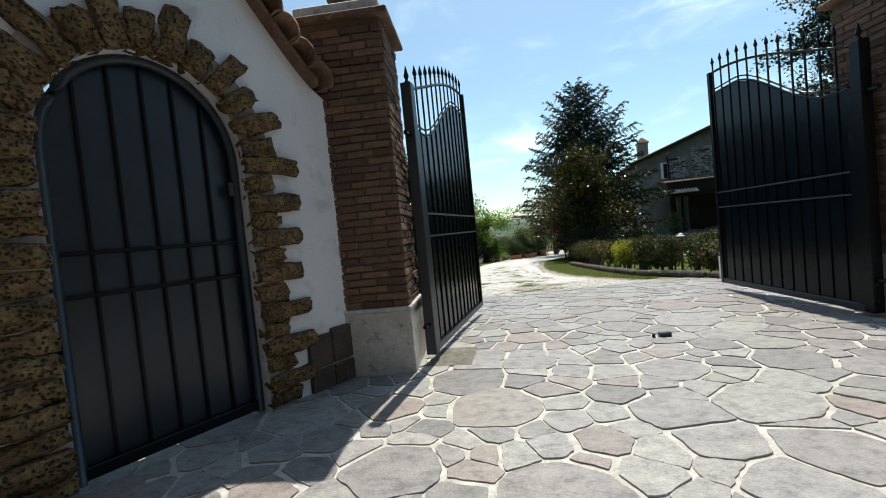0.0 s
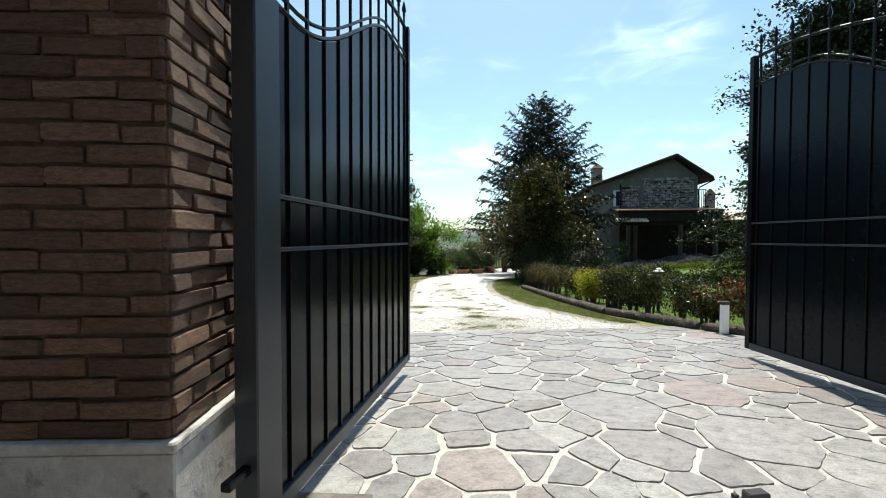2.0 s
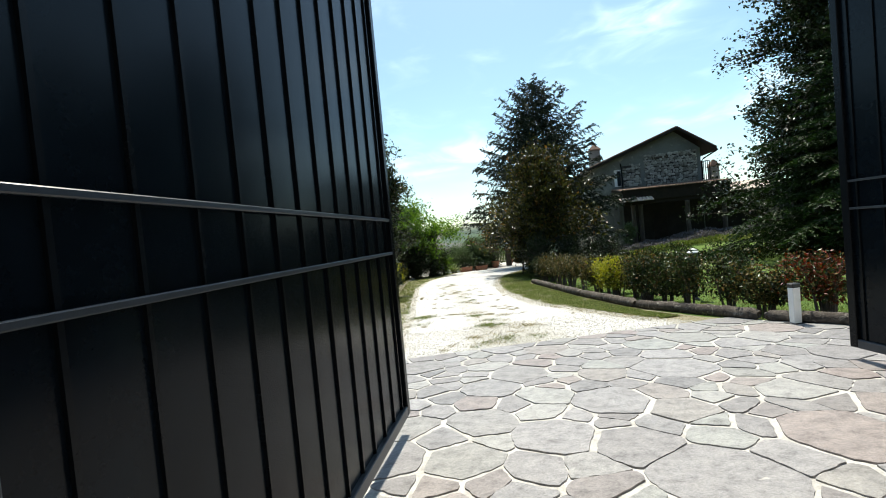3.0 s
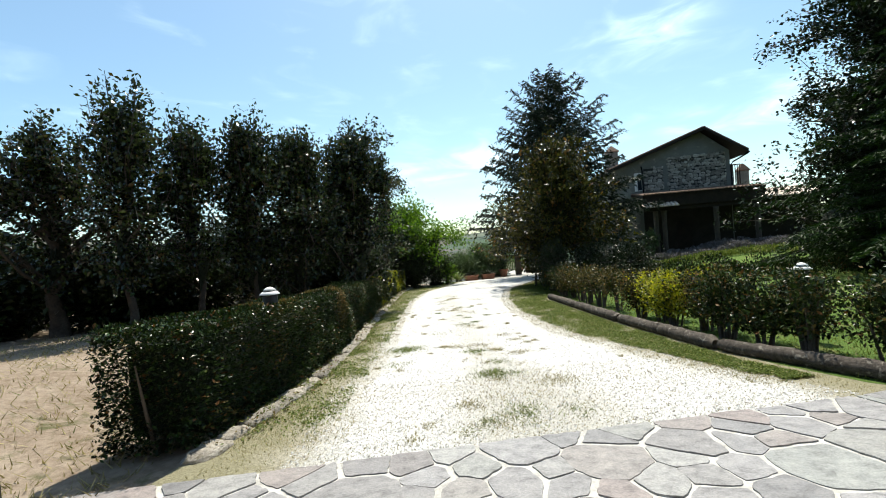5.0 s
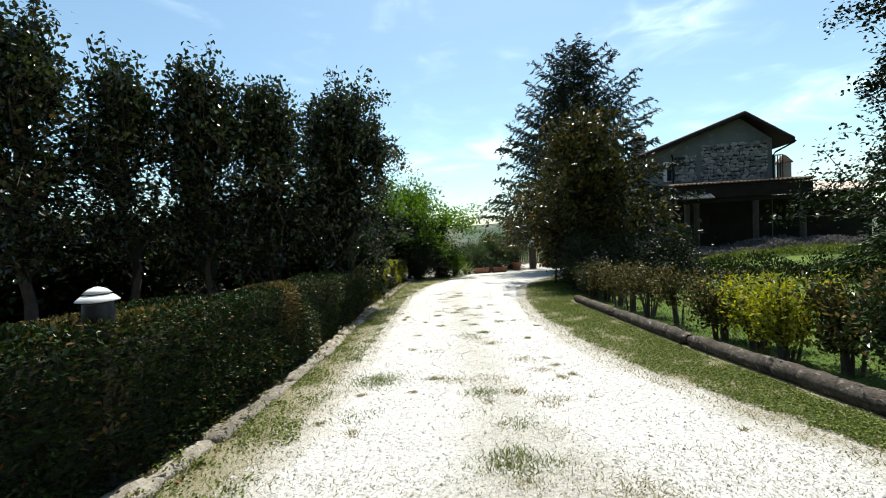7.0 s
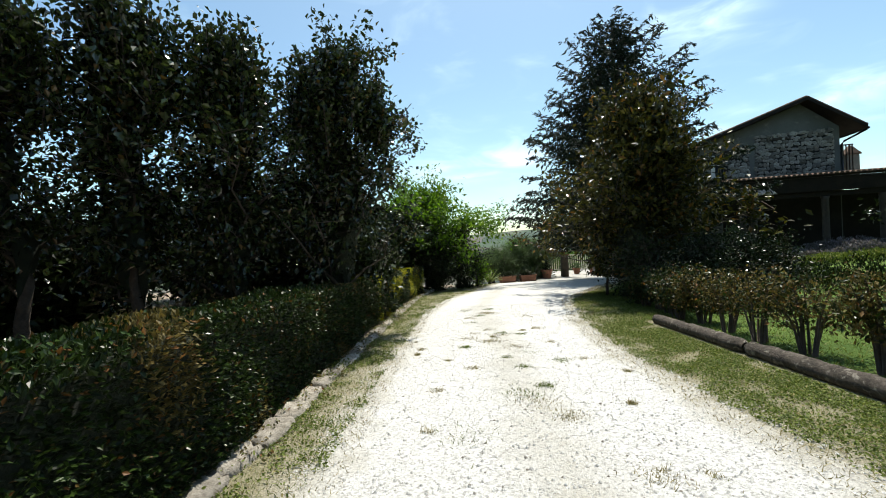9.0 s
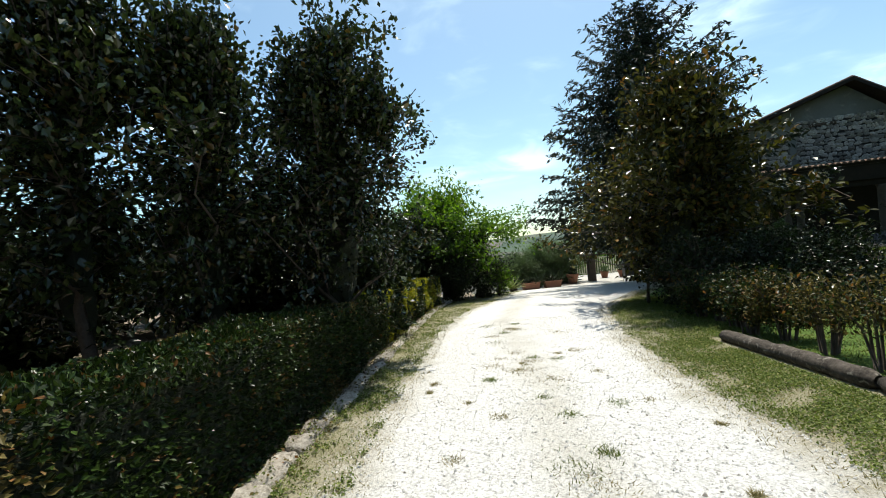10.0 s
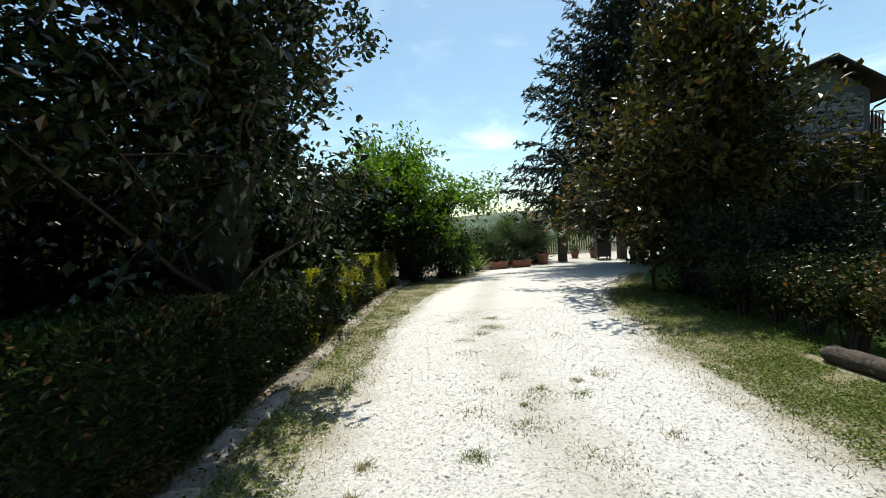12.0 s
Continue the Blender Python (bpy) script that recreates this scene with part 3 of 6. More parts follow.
def leaf(at, rz, low, side):
    """A gate leaf from its hinge along local x; bars stand on the side * y face of the sheet. The arch rises to the free end."""
    g = thing("gate_leaf", "dark iron gate leaf with sheet panels and spear tops, open", "gate", "leaves of the gate", at, rz)
    L = 2.27

    def arch(x):
        return 2.60 + 0.58 * math.sin(math.pi / 2 * min(1, max(0, x / L))) ** 1.15

    def panel(x):
        return 2.2 + 0.66 * smooth_step(0.25, 1.75, x)

    # One paint: left leaf coloured with sky sheen, right leaf kept shade-black.
    part("hinge_post", boxed(-0.12, -0.014, -0.05, 0.05, low, 2.62, bev=0.006), FRAME if side < 0 else IRON, g)
    part("end_post", boxed(L - 0.03, L + 0.03, -0.03, 0.03, low, arch(L) + 0.02, bev=0.005), IRON, g)
    part("bottom_rail", boxed(-0.012, L - 0.03, -0.03, 0.03, low, low + 0.07, bev=0.005), FRAME, g)
    part("stile", boxed(-0.012, 0.063, -0.04, 0.04, low + 0.07, 2.2, bev=0.005), FRAME if side < 0 else IRON, g)
    for z in (1.192, 1.413):
        part("mid_rail", boxed(0.063, L - 0.03, side * 0.021 - 0.008, side * 0.021 + 0.008, z - 0.009, z + 0.009, bev=0.003), FRAME, g)
    # sheet with a wavy top, 3 mm thick
    bm = bmesh.new()
    n = 40
    rows = []
    for yy in (-0.0015, 0.0015):
        top = [bm.verts.new((0.06 + (L - 0.08) * k / n, yy, panel(0.06 + (L - 0.08) * k / n))) for k in range(n + 1)]
        bot = [bm.verts.new((0.06 + (L - 0.08) * k / n, yy, low + 0.07)) for k in range(n + 1)]
        rows.append((top, bot))
        for k in range(n):
            bm.faces.new((bot[k], bot[k + 1], top[k + 1], top[k]))
    for k in range(n):
        bm.faces.new((rows[0][0][k], rows[0][0][k + 1], rows[1][0][k + 1], rows[1][0][k]))
    part("sheet", bm, SHEET, g, "dark steel sheet, blue-grey paint lightened for the sky's reflection")
    wave = [(0.06 + (L - 0.08) * k / 30, 0, panel(0.06 + (L - 0.08) * k / 30) + 0.015) for k in range(31)]
    link_mesh("wave_rail", tubes_mesh("wave_rail", [(wave, [0.014] * 31)], 6), IRON, g)
    wave2 = [(x, 0, z + 0.055) for x, _, z in wave]
    link_mesh("wave_rail", tubes_mesh("wave_rail", [(wave2, [0.010] * 31)], 6), IRON, g)
    top = [(L * k / 30, 0, arch(L * k / 30)) for k in range(31)]
    link_mesh("arch_rail", tubes_mesh("arch_rail", [(top, [0.017] * 31)], 6), IRON, g)
    count = 12
    for k in range(count):
        x = 0.187 + 0.182 * k
        part("bar", boxed(x - 0.006, x + 0.006, min(side * 0.002, side * 0.013), max(side * 0.002, side * 0.013), low + 0.07, panel(x)), IRON, g)
        z1 = arch(x)
        part("spear_bar", boxed(x - 0.008, x + 0.008, -0.008, 0.008, panel(x), z1 + 0.09), IRON, g)
        s = lathe([(0.008, 0), (0.016, 0.012), (0.009, 0.026), (0.02, 0.045), (0.022, 0.06), (0.002, 0.14)], 6)
        part("spear_tip", s, IRON, g, m=Matrix.Translation((x, 0, z1 + 0.085)))
    s = lathe([(0.012, 0), (0.024, 0.02), (0.012, 0.04), (0.026, 0.07), (0.002, 0.17)], 8)
    part("spear_tip", s, IRON, g, m=Matrix.Translation((-0.066, 0, 2.615)))
    for z in (2.12, 0.35):
        part("hinge_arm", boxed(-0.24, -0.11, -0.02, 0.02, z, z + 0.035, bev=0.006), IRON, g, m=pose(0, 0, 0, 0, 0, 0))
    return g


pillar((-0.71, 3.97, 0), -5, 1)
pillar((4.58, 3.97, 0), 0, -1)
leaf((-0.165, 3.94, 0), math.degrees(math.atan2(6.13 - 3.94, 0.49 + 0.165)), 0.08, -1)
leaf((4.055, 3.96, 0), math.degrees(math.atan2(6.26 - 3.96, 4.22 - 4.055)), 0.05, 1)


DOOR_MID, DOOR_HALF, SPRING, RISE = 0.555, 0.55, 1.87, 0.62


def arch_z(u):
    return SPRING + RISE * math.sqrt(max(0.0, 1 - (u / DOOR_HALF) ** 2))


def arch_line(steps=24, grow=0.0):
    """Points of the arch from one jamb to the other."""
    a = [math.pi * (1 - k / steps) for k in range(steps + 1)]
    return [(DOOR_MID + (DOOR_HALF + grow) * math.cos(w), SPRING + (RISE + grow) * math.sin(w)) for w in a]


def coping_z(s):
    return 2.45 + 0.95 * smooth_step(1.5, 0.3, abs(s - 0.5))


WALL_AT, WALL_RZ = (-2.05, 2.14, 0.0), 53.13


def side_wall():
    """The plastered wall with the arched door opening; local x runs along it, the outside is -y."""
    w = thing("wall_gateway", "white plastered side wall with a swept tiled top", "wall", "", WALL_AT, WALL_RZ, "structure")
    bm = bmesh.new()
    outline = [(1.98, -0.05)] + [(1.98 - 3.9 * k / 36, coping_z(1.98 - 3.9 * k / 36)) for k in range(37)] + [(-1.92, -0.05), (DOOR_MID - DOOR_HALF, -0.05)] + arch_line() + [(DOOR_MID + DOOR_HALF, -0.05)]
    f = bm.faces.new([bm.verts.new((x, 0.0, z)) for x, z in outline])
    r = bmesh.ops.extrude_face_region(bm, geom=[f])
    bmesh.ops.translate(bm, vec=(0, 0.3, 0), verts=[v for v in r["geom"] if isinstance(v, bmesh.types.BMVert)])
    bmesh.ops.triangulate(bm, faces=[q for q in bm.faces if len(q.verts) > 4])
    part("plaster", bm, PLASTER, w)
    rng = random.Random(8)

    def stone(cx, cz, lx, lz, rot, proud=0.05):
        bm = bmesh.new()
        box(bm, -lx / 2, lx / 2, -proud, 0.05, -lz / 2, lz / 2)
        bmesh.ops.subdivide_edges(bm, edges=[e for e in bm.edges if e.calc_length() > 0.1], cuts=2, use_grid_fill=True)
        bmesh.ops.bevel(bm, geom=[e for e in bm.edges if e.calc_face_angle(0) > 1.0], offset=0.014, segments=1, affect="EDGES")
        for v in bm.verts:
            v.co += Vector((rng.uniform(-1, 1), rng.uniform(-1, 1), rng.uniform(-1, 1))) * 0.019
        part("stone", bm, TUFA, w, m=Matrix.Translation((cx, 0, cz)) @ pose(0, 0, 0, 0, rot, 0), smooth=True)

    for sgn in (1, -1):
        z, k = 0.03, 0
        while z < SPRING:
            h = rng.uniform(0.1, 0.13)
            ln = (0.39 if k % 2 else 0.22) + rng.uniform(-0.03, 0.03)
            if sgn < 0:
                ln += 0.14
            stone(DOOR_MID + sgn * (DOOR_HALF + ln / 2 + 0.005), z + h / 2, ln, h, rng.uniform(-1.5, 1.5), 0.06 if k % 2 else 0.035)
            z += h + rng.uniform(0.014, 0.026)
            k += 1
    n = 13
    for k in range(n):
        a = math.pi * (k + 0.5) / n
        ux, uz = math.cos(a), math.sin(a)
        ln = (0.33 if k % 2 else 0.23) + rng.uniform(-0.02, 0.03)
        stone(DOOR_MID + ux * (DOOR_HALF + ln / 2), SPRING + uz * (RISE + ln / 2), ln, 0.135 + rng.uniform(-0.02, 0.02), -math.degrees(math.atan2(uz, ux)), 0.05)
    # mortar bed behind the stones
    bm = bmesh.new()
    ring = []
    for rr in (0.0, 0.21):
        line = [(DOOR_MID - DOOR_HALF - rr, -0.02)] + arch_line(24, rr) + [(DOOR_MID + DOOR_HALF + rr, -0.02)]
        ring.append([bm.verts.new((x, -0.012, z)) for x, z in line])
    for k in range(len(ring[0]) - 1):
        bm.faces.new((ring[0][k], ring[0][k + 1], ring[1][k + 1], ring[1][k]))
    part("mortar_bed", bm, TUFA_JOINT, w)
    for a, b in ((1.46, 1.98), (-1.92, -0.42)):
        part("plinth_bed", boxed(a, b - 0.004, -0.016, 0.02, -0.03, 0.42), TUFA_JOINT, w)
        x = a
        while x < b - 0.03:
            e = min(x + rng.uniform(0.22, 0.4), b)
            cut = rng.uniform(0.17, 0.31)
            for z0, z1 in ((0.0, cut), (cut, 0.46 + rng.uniform(-0.05, 0.05))):
                part("plinth_stone", boxed(x, e - 0.008, -0.035 + rng.uniform(-0.006, 0.006), 0.02, z0 - 0.03 * (z0 == 0), z1 - 0.008 + rng.uniform(-0.015, 0.015), bev=0.01), PLINTH, w)
            x = e
    # barrel tiles along the swept top
    s = 1.74
    while s > -1.9:
        z = coping_z(s)
        slope = math.degrees(math.atan2(coping_z(s - 0.05) - coping_z(s + 0.05), 0.1))
        bm = bmesh.new()
        ring = []
        for yy, r in ((-0.17, 0.125), (0.15, 0.105), (0.44, 0.12)):
            ring.append([bm.verts.new((rr * math.cos(math.pi * k / 8), yy, 0.04 + rr * math.sin(math.pi * k / 8))) for rr in (r, r - 0.016) for k in (range(9) if rr == r else range(8, -1, -1))])
        for a, b in zip(ring, ring[1:]):
            for k in range(18):
                bm.faces.new((a[k], a[(k + 1) % 18], b[(k + 1) % 18], b[k]))
        bm.faces.new(ring[0])
        bm.faces.new(ring[-1][::-1])
        part("roof_tile", bm, OLD_TILE, w, m=Matrix.Translation((s, 0, z)) @ pose(0, 0, 0, 0, slope + rng.uniform(-4, 4), rng.uniform(-3, 3)), smooth=True)
        s -= 0.2 * max(0.45, math.cos(math.radians(slope)))
    n = 36
    bm = bmesh.new()
    lo = [(1.78 - 3.7 * k / n, coping_z(1.78 - 3.7 * k / n)) for k in range(n + 1)]
    rows = [[bm.verts.new((x, yy, z + dz)) for x, z in lo] for yy, dz in ((-0.1, 0.003), (-0.1, 0.06), (0.4, 0.06), (0.4, 0.003))]
    for a, b in zip(rows, rows[1:] + rows[:1]):
        for k in range(n):
            bm.faces.new((a[k], a[k + 1], b[k + 1], b[k]))
    part("tile_bed", bm, OLD_TILE, w)
    return w


def arched_door():
    d = thing("arched_door", "dark grey arched steel door with iron bars, shut", "door", "", WALL_AT, WALL_RZ)
    bm = bmesh.new()
    pts = [(DOOR_MID - DOOR_HALF, 0.04)] + arch_line() + [(DOOR_MID + DOOR_HALF, 0.04)]
    f = bm.faces.new([bm.verts.new((DOOR_MID + (x - DOOR_MID) * 0.97, 0.14, z - 0.01)) for x, z in pts])
    r = bmesh.ops.extrude_face_region(bm, geom=[f])
    bmesh.ops.translate(bm, vec=(0, 0.004, 0), verts=[v for v in r["geom"] if isinstance(v, bmesh.types.BMVert)])
    part("sheet", bm, SKYLIT_SHEET, d, "steel sheet, blue-grey paint lightened for the sky's reflection")
    line = [(DOOR_MID + (x - DOOR_MID) * 0.945, 0.095, z - 0.026) for x, z in pts]
    link_mesh("frame", tubes_mesh("frame", [(line, [0.03] * len(line))], 8), FRAME, d)
    for k in range(5):
        x = 0.215 + 0.172 * k
        part("bar", boxed(x - 0.007, x + 0.007, 0.112, 0.139, 0.05, arch_z(x - DOOR_MID) - 0.04), IRON, d)
    for z in (1.045, 1.29):
        part("rail", boxed(0.045, 1.065, 0.096, 0.111, z - 0.013, z + 0.013, bev=0.003), IRON, d)
    part("bottom_rail", boxed(0.045, 1.065, 0.075, 0.125, 0.03, 0.1, bev=0.004), IRON, d)
    part("lock_plate", boxed(1.01, 1.05, 0.06, 0.075, 1.62, 1.72, bev=0.004), BLACK, d)
    return d


side_wall()
arched_door()
# the wall goes on behind the further pillar
bm = boxed(4.86, 9.5, 3.85, 4.15, -0.05, 2.3)
tagged(part("wall_far_side", bm, PLASTER), "white plastered boundary wall", "wall", kind="structure")
bm = boxed(4.86, 9.5, 3.77, 4.23, 2.3, 2.38)
tagged(part("trim_coping", bm, OLD_TILE), "tiled wall coping", "coping", kind="structure")


# ---- small things in the gateway ----
stop = thing("gate_stop", "small black iron gate stop set in the paving", "gate stop", "", (2.05, 3.93, 0))
part("block", boxed(-0.055, 0.055, -0.03, 0.03, 0.0, 0.05, bev=0.008), BLACK, stop)
part("peg", boxed(-0.12, -0.095, -0.01, 0.015, 0.0, 0.045, bev=0.003), BLACK, stop)
b = thing("sensor_post", "white sensor post with a dark cap beside the paving", "post", "", (5.1, 7.55, land(5.1, 7.55)))
part("foot_plate", boxed(-0.08, 0.08, -0.08, 0.08, -0.06, 0.012, bev=0.003), BLACK, b)
part("shaft", boxed(-0.05, 0.05, -0.035, 0.035, 0.012, 0.43, bev=0.006), WHITE, b)
part("cap", boxed(-0.056, 0.056, -0.042, 0.042, 0.43, 0.48, bev=0.01), BLACK, b, "black photocell cap")
part("cover_slab", boxed(-0.21, 0.21, -0.28, 0.28, 0.0, 0.014, bev=0.004), RUBBLE, m=pose(0.0, 3.95, 0.0, 0, 0, -10))
tagged(bpy.data.objects["cover_slab"], "pale stone cover slab in the paving", "slab")


def garden_lamp(x, y, top):
    z = land(x, y)
    h = top - z
    g = thing("garden_lamp", "garden lamp with white tiered cap standing in the hedge", "lamp", "garden lamps", (x, y, z))
    part("post", lathe([(0.06, -0.03), (0.06, 0.02), (0.03, 0.05), (0.03, h - 0.3)], 10), BLACK, g)
    part("lantern", lathe([(0.07, h - 0.3), (0.075, h - 0.28), (0.075, h - 0.1), (0.065, h - 0.08)], 14), BLACK, g, "dark lantern body", smooth=True)
    part("cap_ring", lathe([(0.06, h - 0.085), (0.1, h - 0.08), (0.101, h - 0.074), (0.075, h - 0.05), (0.055, h - 0.045)], 20), WHITE, g, "white metal cap ring", smooth=True)
    part("cap_neck", lathe([(0.05, h - 0.055), (0.05, h - 0.035)], 14), BLACK, g)
    part("cap_top", lathe([(0.05, h - 0.04), (0.068, h - 0.036), (0.045, h - 0.016), (0.02, h - 0.004), (0.003, h)], 16), WHITE, g, "white metal cap", smooth=True)
    return g


garden_lamp(-0.34, 10.05, 0.88)
garden_lamp(5.75, 9.95, 0.66)


# ---- kerb, logs, hedges ----
kerb = thing("kerb", "low kerb of pale rough stones beside the drive", "kerb", kind="structure")
rng = random.Random(3)
y = 8.55
while y < 26:
    ln = rng.uniform(0.24, 0.62)
    n = 8
    dx, dz = rng.uniform(-0.025, 0.025), rng.uniform(-0.015, 0.012)
    vs, fs = [], []
    half, high = rng.uniform(0.095, 0.13), rng.uniform(0.035, 0.065)
    for k in range(n + 1):
        yy = y - 0.01 + (ln + 0.01) * k / n
        end = 0.7 if k in (0, n) else 0.93 if k in (1, n - 1) else 1.0
        for q in range(9):
            a = math.pi * q / 8
            wob = 0.034 * noise.noise(Vector((yy * 5.0, q * 0.9, 3.1))) + 0.012 * noise.noise(Vector((yy * 17.0, q * 1.7, 9.1)))
            vs.append((kerb_x(yy) + dx + (half + wob) * end * math.cos(a), yy, drive_z(yy) - 0.03 + (high + 0.03 + wob * 1.3) * end * math.sin(a) ** 0.7 + dz))
    for k in range(n):
        for q in range(8):
            fs.append((9 * k + q, 9 * k + q + 1, 9 * k + q + 10, 9 * k + q + 9))
        fs.append((9 * k, 9 * k + 9, 9 * k + 17, 9 * k + 8))
    fs += [tuple(range(8, -1, -1)), tuple(range(9 * n, 9 * n + 9))]
    mid = Vector((kerb_x(y + ln / 2), y + ln / 2, drive_z(y + ln / 2)))
    me = bpy.data.meshes.new("kerb_stone")
    me.from_pydata([tuple(Vector(v) - mid) for v in vs], [], fs)
    for p in me.polygons:
        p.use_smooth = len(p.vertices) == 4
    link_mesh("kerb_stone", me, KERB, kerb, m=Matrix.Translation(mid))
    y += ln


def log(y0, y1, r):
    pts, rad = [], []
    n = 26
    rr = random.Random(int(y0 * 100))
    for k in range(n + 1):
        yy = y0 + (y1 - y0) * k / n
        xx = log_x(y0) + (log_x(y1) - log_x(y0)) * k / n
        pts.append((xx + rr.uniform(-0.006, 0.006), yy, drive_z(y0) + (drive_z(y1) - drive_z(y0)) * k / n + r * 0.8 + rr.uniform(-0.005, 0.005)))
        rad.append(r * (1 - 0.12 * k / n) * (0.55 if k in (0, n) else 1) * rr.uniform(0.95, 1.06))
    me = tubes_mesh("log", [(pts, rad)], 14)
    for v in me.vertices:
        v.co += Vector((rr.uniform(-1, 1), 0, rr.uniform(-1, 1))) * 0.006
    tagged(link_mesh("log", me, LOG), "weathered dark log laid along the lawn edge", "log", "logs edging the lawn")


for a, b, r in ((6.25, 7.9, 0.08), (7.95, 9.9, 0.085), (9.93, 12.3, 0.088), (12.32, 14.5, 0.092), (14.52, 16.75, 0.088)):
    log(a, b, r)


def hedge(label, y0, y1, inner, width, height, mats, density, leaf_len, seed, side=-1, base=kerb_x, gaps=0.0, name="hedge"):
    """A clipped hedge along a line; leaves in a shell round stems and an added dark core."""
    r = np.random.default_rng(seed)
    h = thing(name, label, "hedge", "clipped hedges", (base(y0) + side * inner, y0, land(base(y0) + side * inner, y0)))
    o = h.matrix_world.translation
    n = int(density * (y1 - y0) * (height * 2 + width))
    ys = y0 + (y1 - y0) * r.random(n)
    q = r.random(n)
    per = height * 2 + width
    d = q * per
    off = np.where(d < height, 0.0, np.where(d < height + width, d - height, width))
    zz = np.where(d < height, d, np.where(d < height + width, height, per - d))
    nrm = np.zeros((n, 3))
    nrm[:, 0] = np.where(d < height, -side, np.where(d < height + width, 0, side))
    nrm[:, 2] = np.where((d >= height) & (d < height + width), 1, 0)
    inn = r.random(n) ** 1.6 * 0.16
    wob = np.array([noise.noise(Vector((a * 1.3, b * 2.0, c * 2.0 + seed))) for a, b, c in zip(ys, off, zz)]) * 0.1
    bx = np.array([base(v) for v in ys])
    c = np.empty((n, 3))
    c[:, 0] = bx + side * (inner + off) - nrm[:, 0] * (inn - wob)
    c[:, 1] = ys
    gz_ = np.array([land(a, b) for a, b in zip(c[:, 0], ys)])
    keep_z = np.maximum(zz, 0.05)
    c[:, 2] = gz_ + keep_z - nrm[:, 2] * (inn - wob)
    if gaps:
        g = np.array([noise.noise(Vector((a * 1.7, 0.3, seed))) for a in ys])
        thin = np.array([noise.noise(Vector((a * 3.1, b * 3.0, seed + 5.0))) for a, b in zip(ys, zz)])
        keep = (zz > 0.3 * height + 0.25 * gaps * g) & (thin > -0.25)
        c, nrm, ys = c[keep], nrm[keep], ys[keep]
    for end, sg in ((y0, -1), (y1, 1)):
        m_ = int(density * height * width * 1.3)
        e = np.empty((m_, 3))
        e[:, 1] = end + sg * r.normal(0, 0.04, m_)
        e[:, 0] = base(end) + side * (inner + width * r.random(m_))
        e[:, 2] = np.array([land(a, end) for a in e[:, 0]]) + 0.04 + (height - 0.04) * r.random(m_)
        c = np.concatenate([c, e])
        nrm = np.concatenate([nrm, np.tile(np.array((0.0, sg, 0.0)), (m_, 1))])
    tone = np.array([noise.noise(Vector((a * 0.9, b * 1.5, c_ * 1.5 + seed * 2.0))) for a, b, c_ in c]) + r.normal(0, 0.08, len(c))
    cut = [-9.0] + [t for _, t in mats[1:]] + [9.0]
    for k, (mt, _) in enumerate(mats):
        sel = (tone >= cut[k]) & (tone < cut[k + 1])
        if sel.sum() < 3:
            continue
        out = nrm[sel] + np.array((0, 0, 0.15))
        me = leaf_mesh("foliage", c[sel] - np.array(o), out, leaf_len, leaf_len * 0.5, r)
        link_mesh("foliage", me, mt, h)
    # Solid dark core added behind the leaves to deepen the hedge's shade.
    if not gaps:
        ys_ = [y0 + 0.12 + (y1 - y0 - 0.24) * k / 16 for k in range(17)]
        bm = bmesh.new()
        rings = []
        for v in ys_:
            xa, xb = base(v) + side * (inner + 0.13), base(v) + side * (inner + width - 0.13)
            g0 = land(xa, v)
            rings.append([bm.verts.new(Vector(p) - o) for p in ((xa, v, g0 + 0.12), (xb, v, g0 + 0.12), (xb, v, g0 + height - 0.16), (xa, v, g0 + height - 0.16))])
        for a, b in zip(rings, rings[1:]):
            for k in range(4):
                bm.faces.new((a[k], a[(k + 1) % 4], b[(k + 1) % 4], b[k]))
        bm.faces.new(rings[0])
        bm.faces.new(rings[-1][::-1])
        part("shade_core", bm, SHADE_CORE, h, "dark solid core standing in for shade inside the hedge")
    stems = []
    yy = y0 + 0.1
    rr = random.Random(seed)
    while yy < y1:
        x = base(yy) + side * (inner + width / 2) + rr.uniform(-0.06, 0.06)
        z = land(x, yy)
        for k in range(4):
            tip = Vector((x + rr.uniform(-0.25, 0.25) * width, yy + rr.uniform(-0.3, 0.3), z + height * rr.uniform(0.7, 0.95)))
            b0 = Vector((x + rr.uniform(-0.04, 0.04), yy + rr.uniform(-0.04, 0.04), z - 0.03))
            m_ = b0.lerp(tip, 0.5) + Vector((rr.uniform(-0.04, 0.04), rr.uniform(-0.04, 0.04), 0))
            stems.append(([b0 - o, m_ - o, tip - o], [0.02, 0.013, 0.005]))
        yy += rr.uniform(0.32, 0.5)
    link_mesh("stemwork", tubes_mesh("stemwork", stems, 5), TWIG, h, "bare brown stems")
    return h


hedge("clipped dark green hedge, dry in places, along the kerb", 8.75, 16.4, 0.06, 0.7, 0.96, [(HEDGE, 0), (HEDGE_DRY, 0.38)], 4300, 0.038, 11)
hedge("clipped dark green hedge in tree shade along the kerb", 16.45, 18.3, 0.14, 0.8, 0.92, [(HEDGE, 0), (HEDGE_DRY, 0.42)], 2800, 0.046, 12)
hedge("clipped yellow-green hedge at the bend of the drive", 18.4, 24.9, 0.14, 0.85, 0.95, [(HEDGE, 0), (HEDGE_Y, 0.12)], 2200, 0.046, 13)


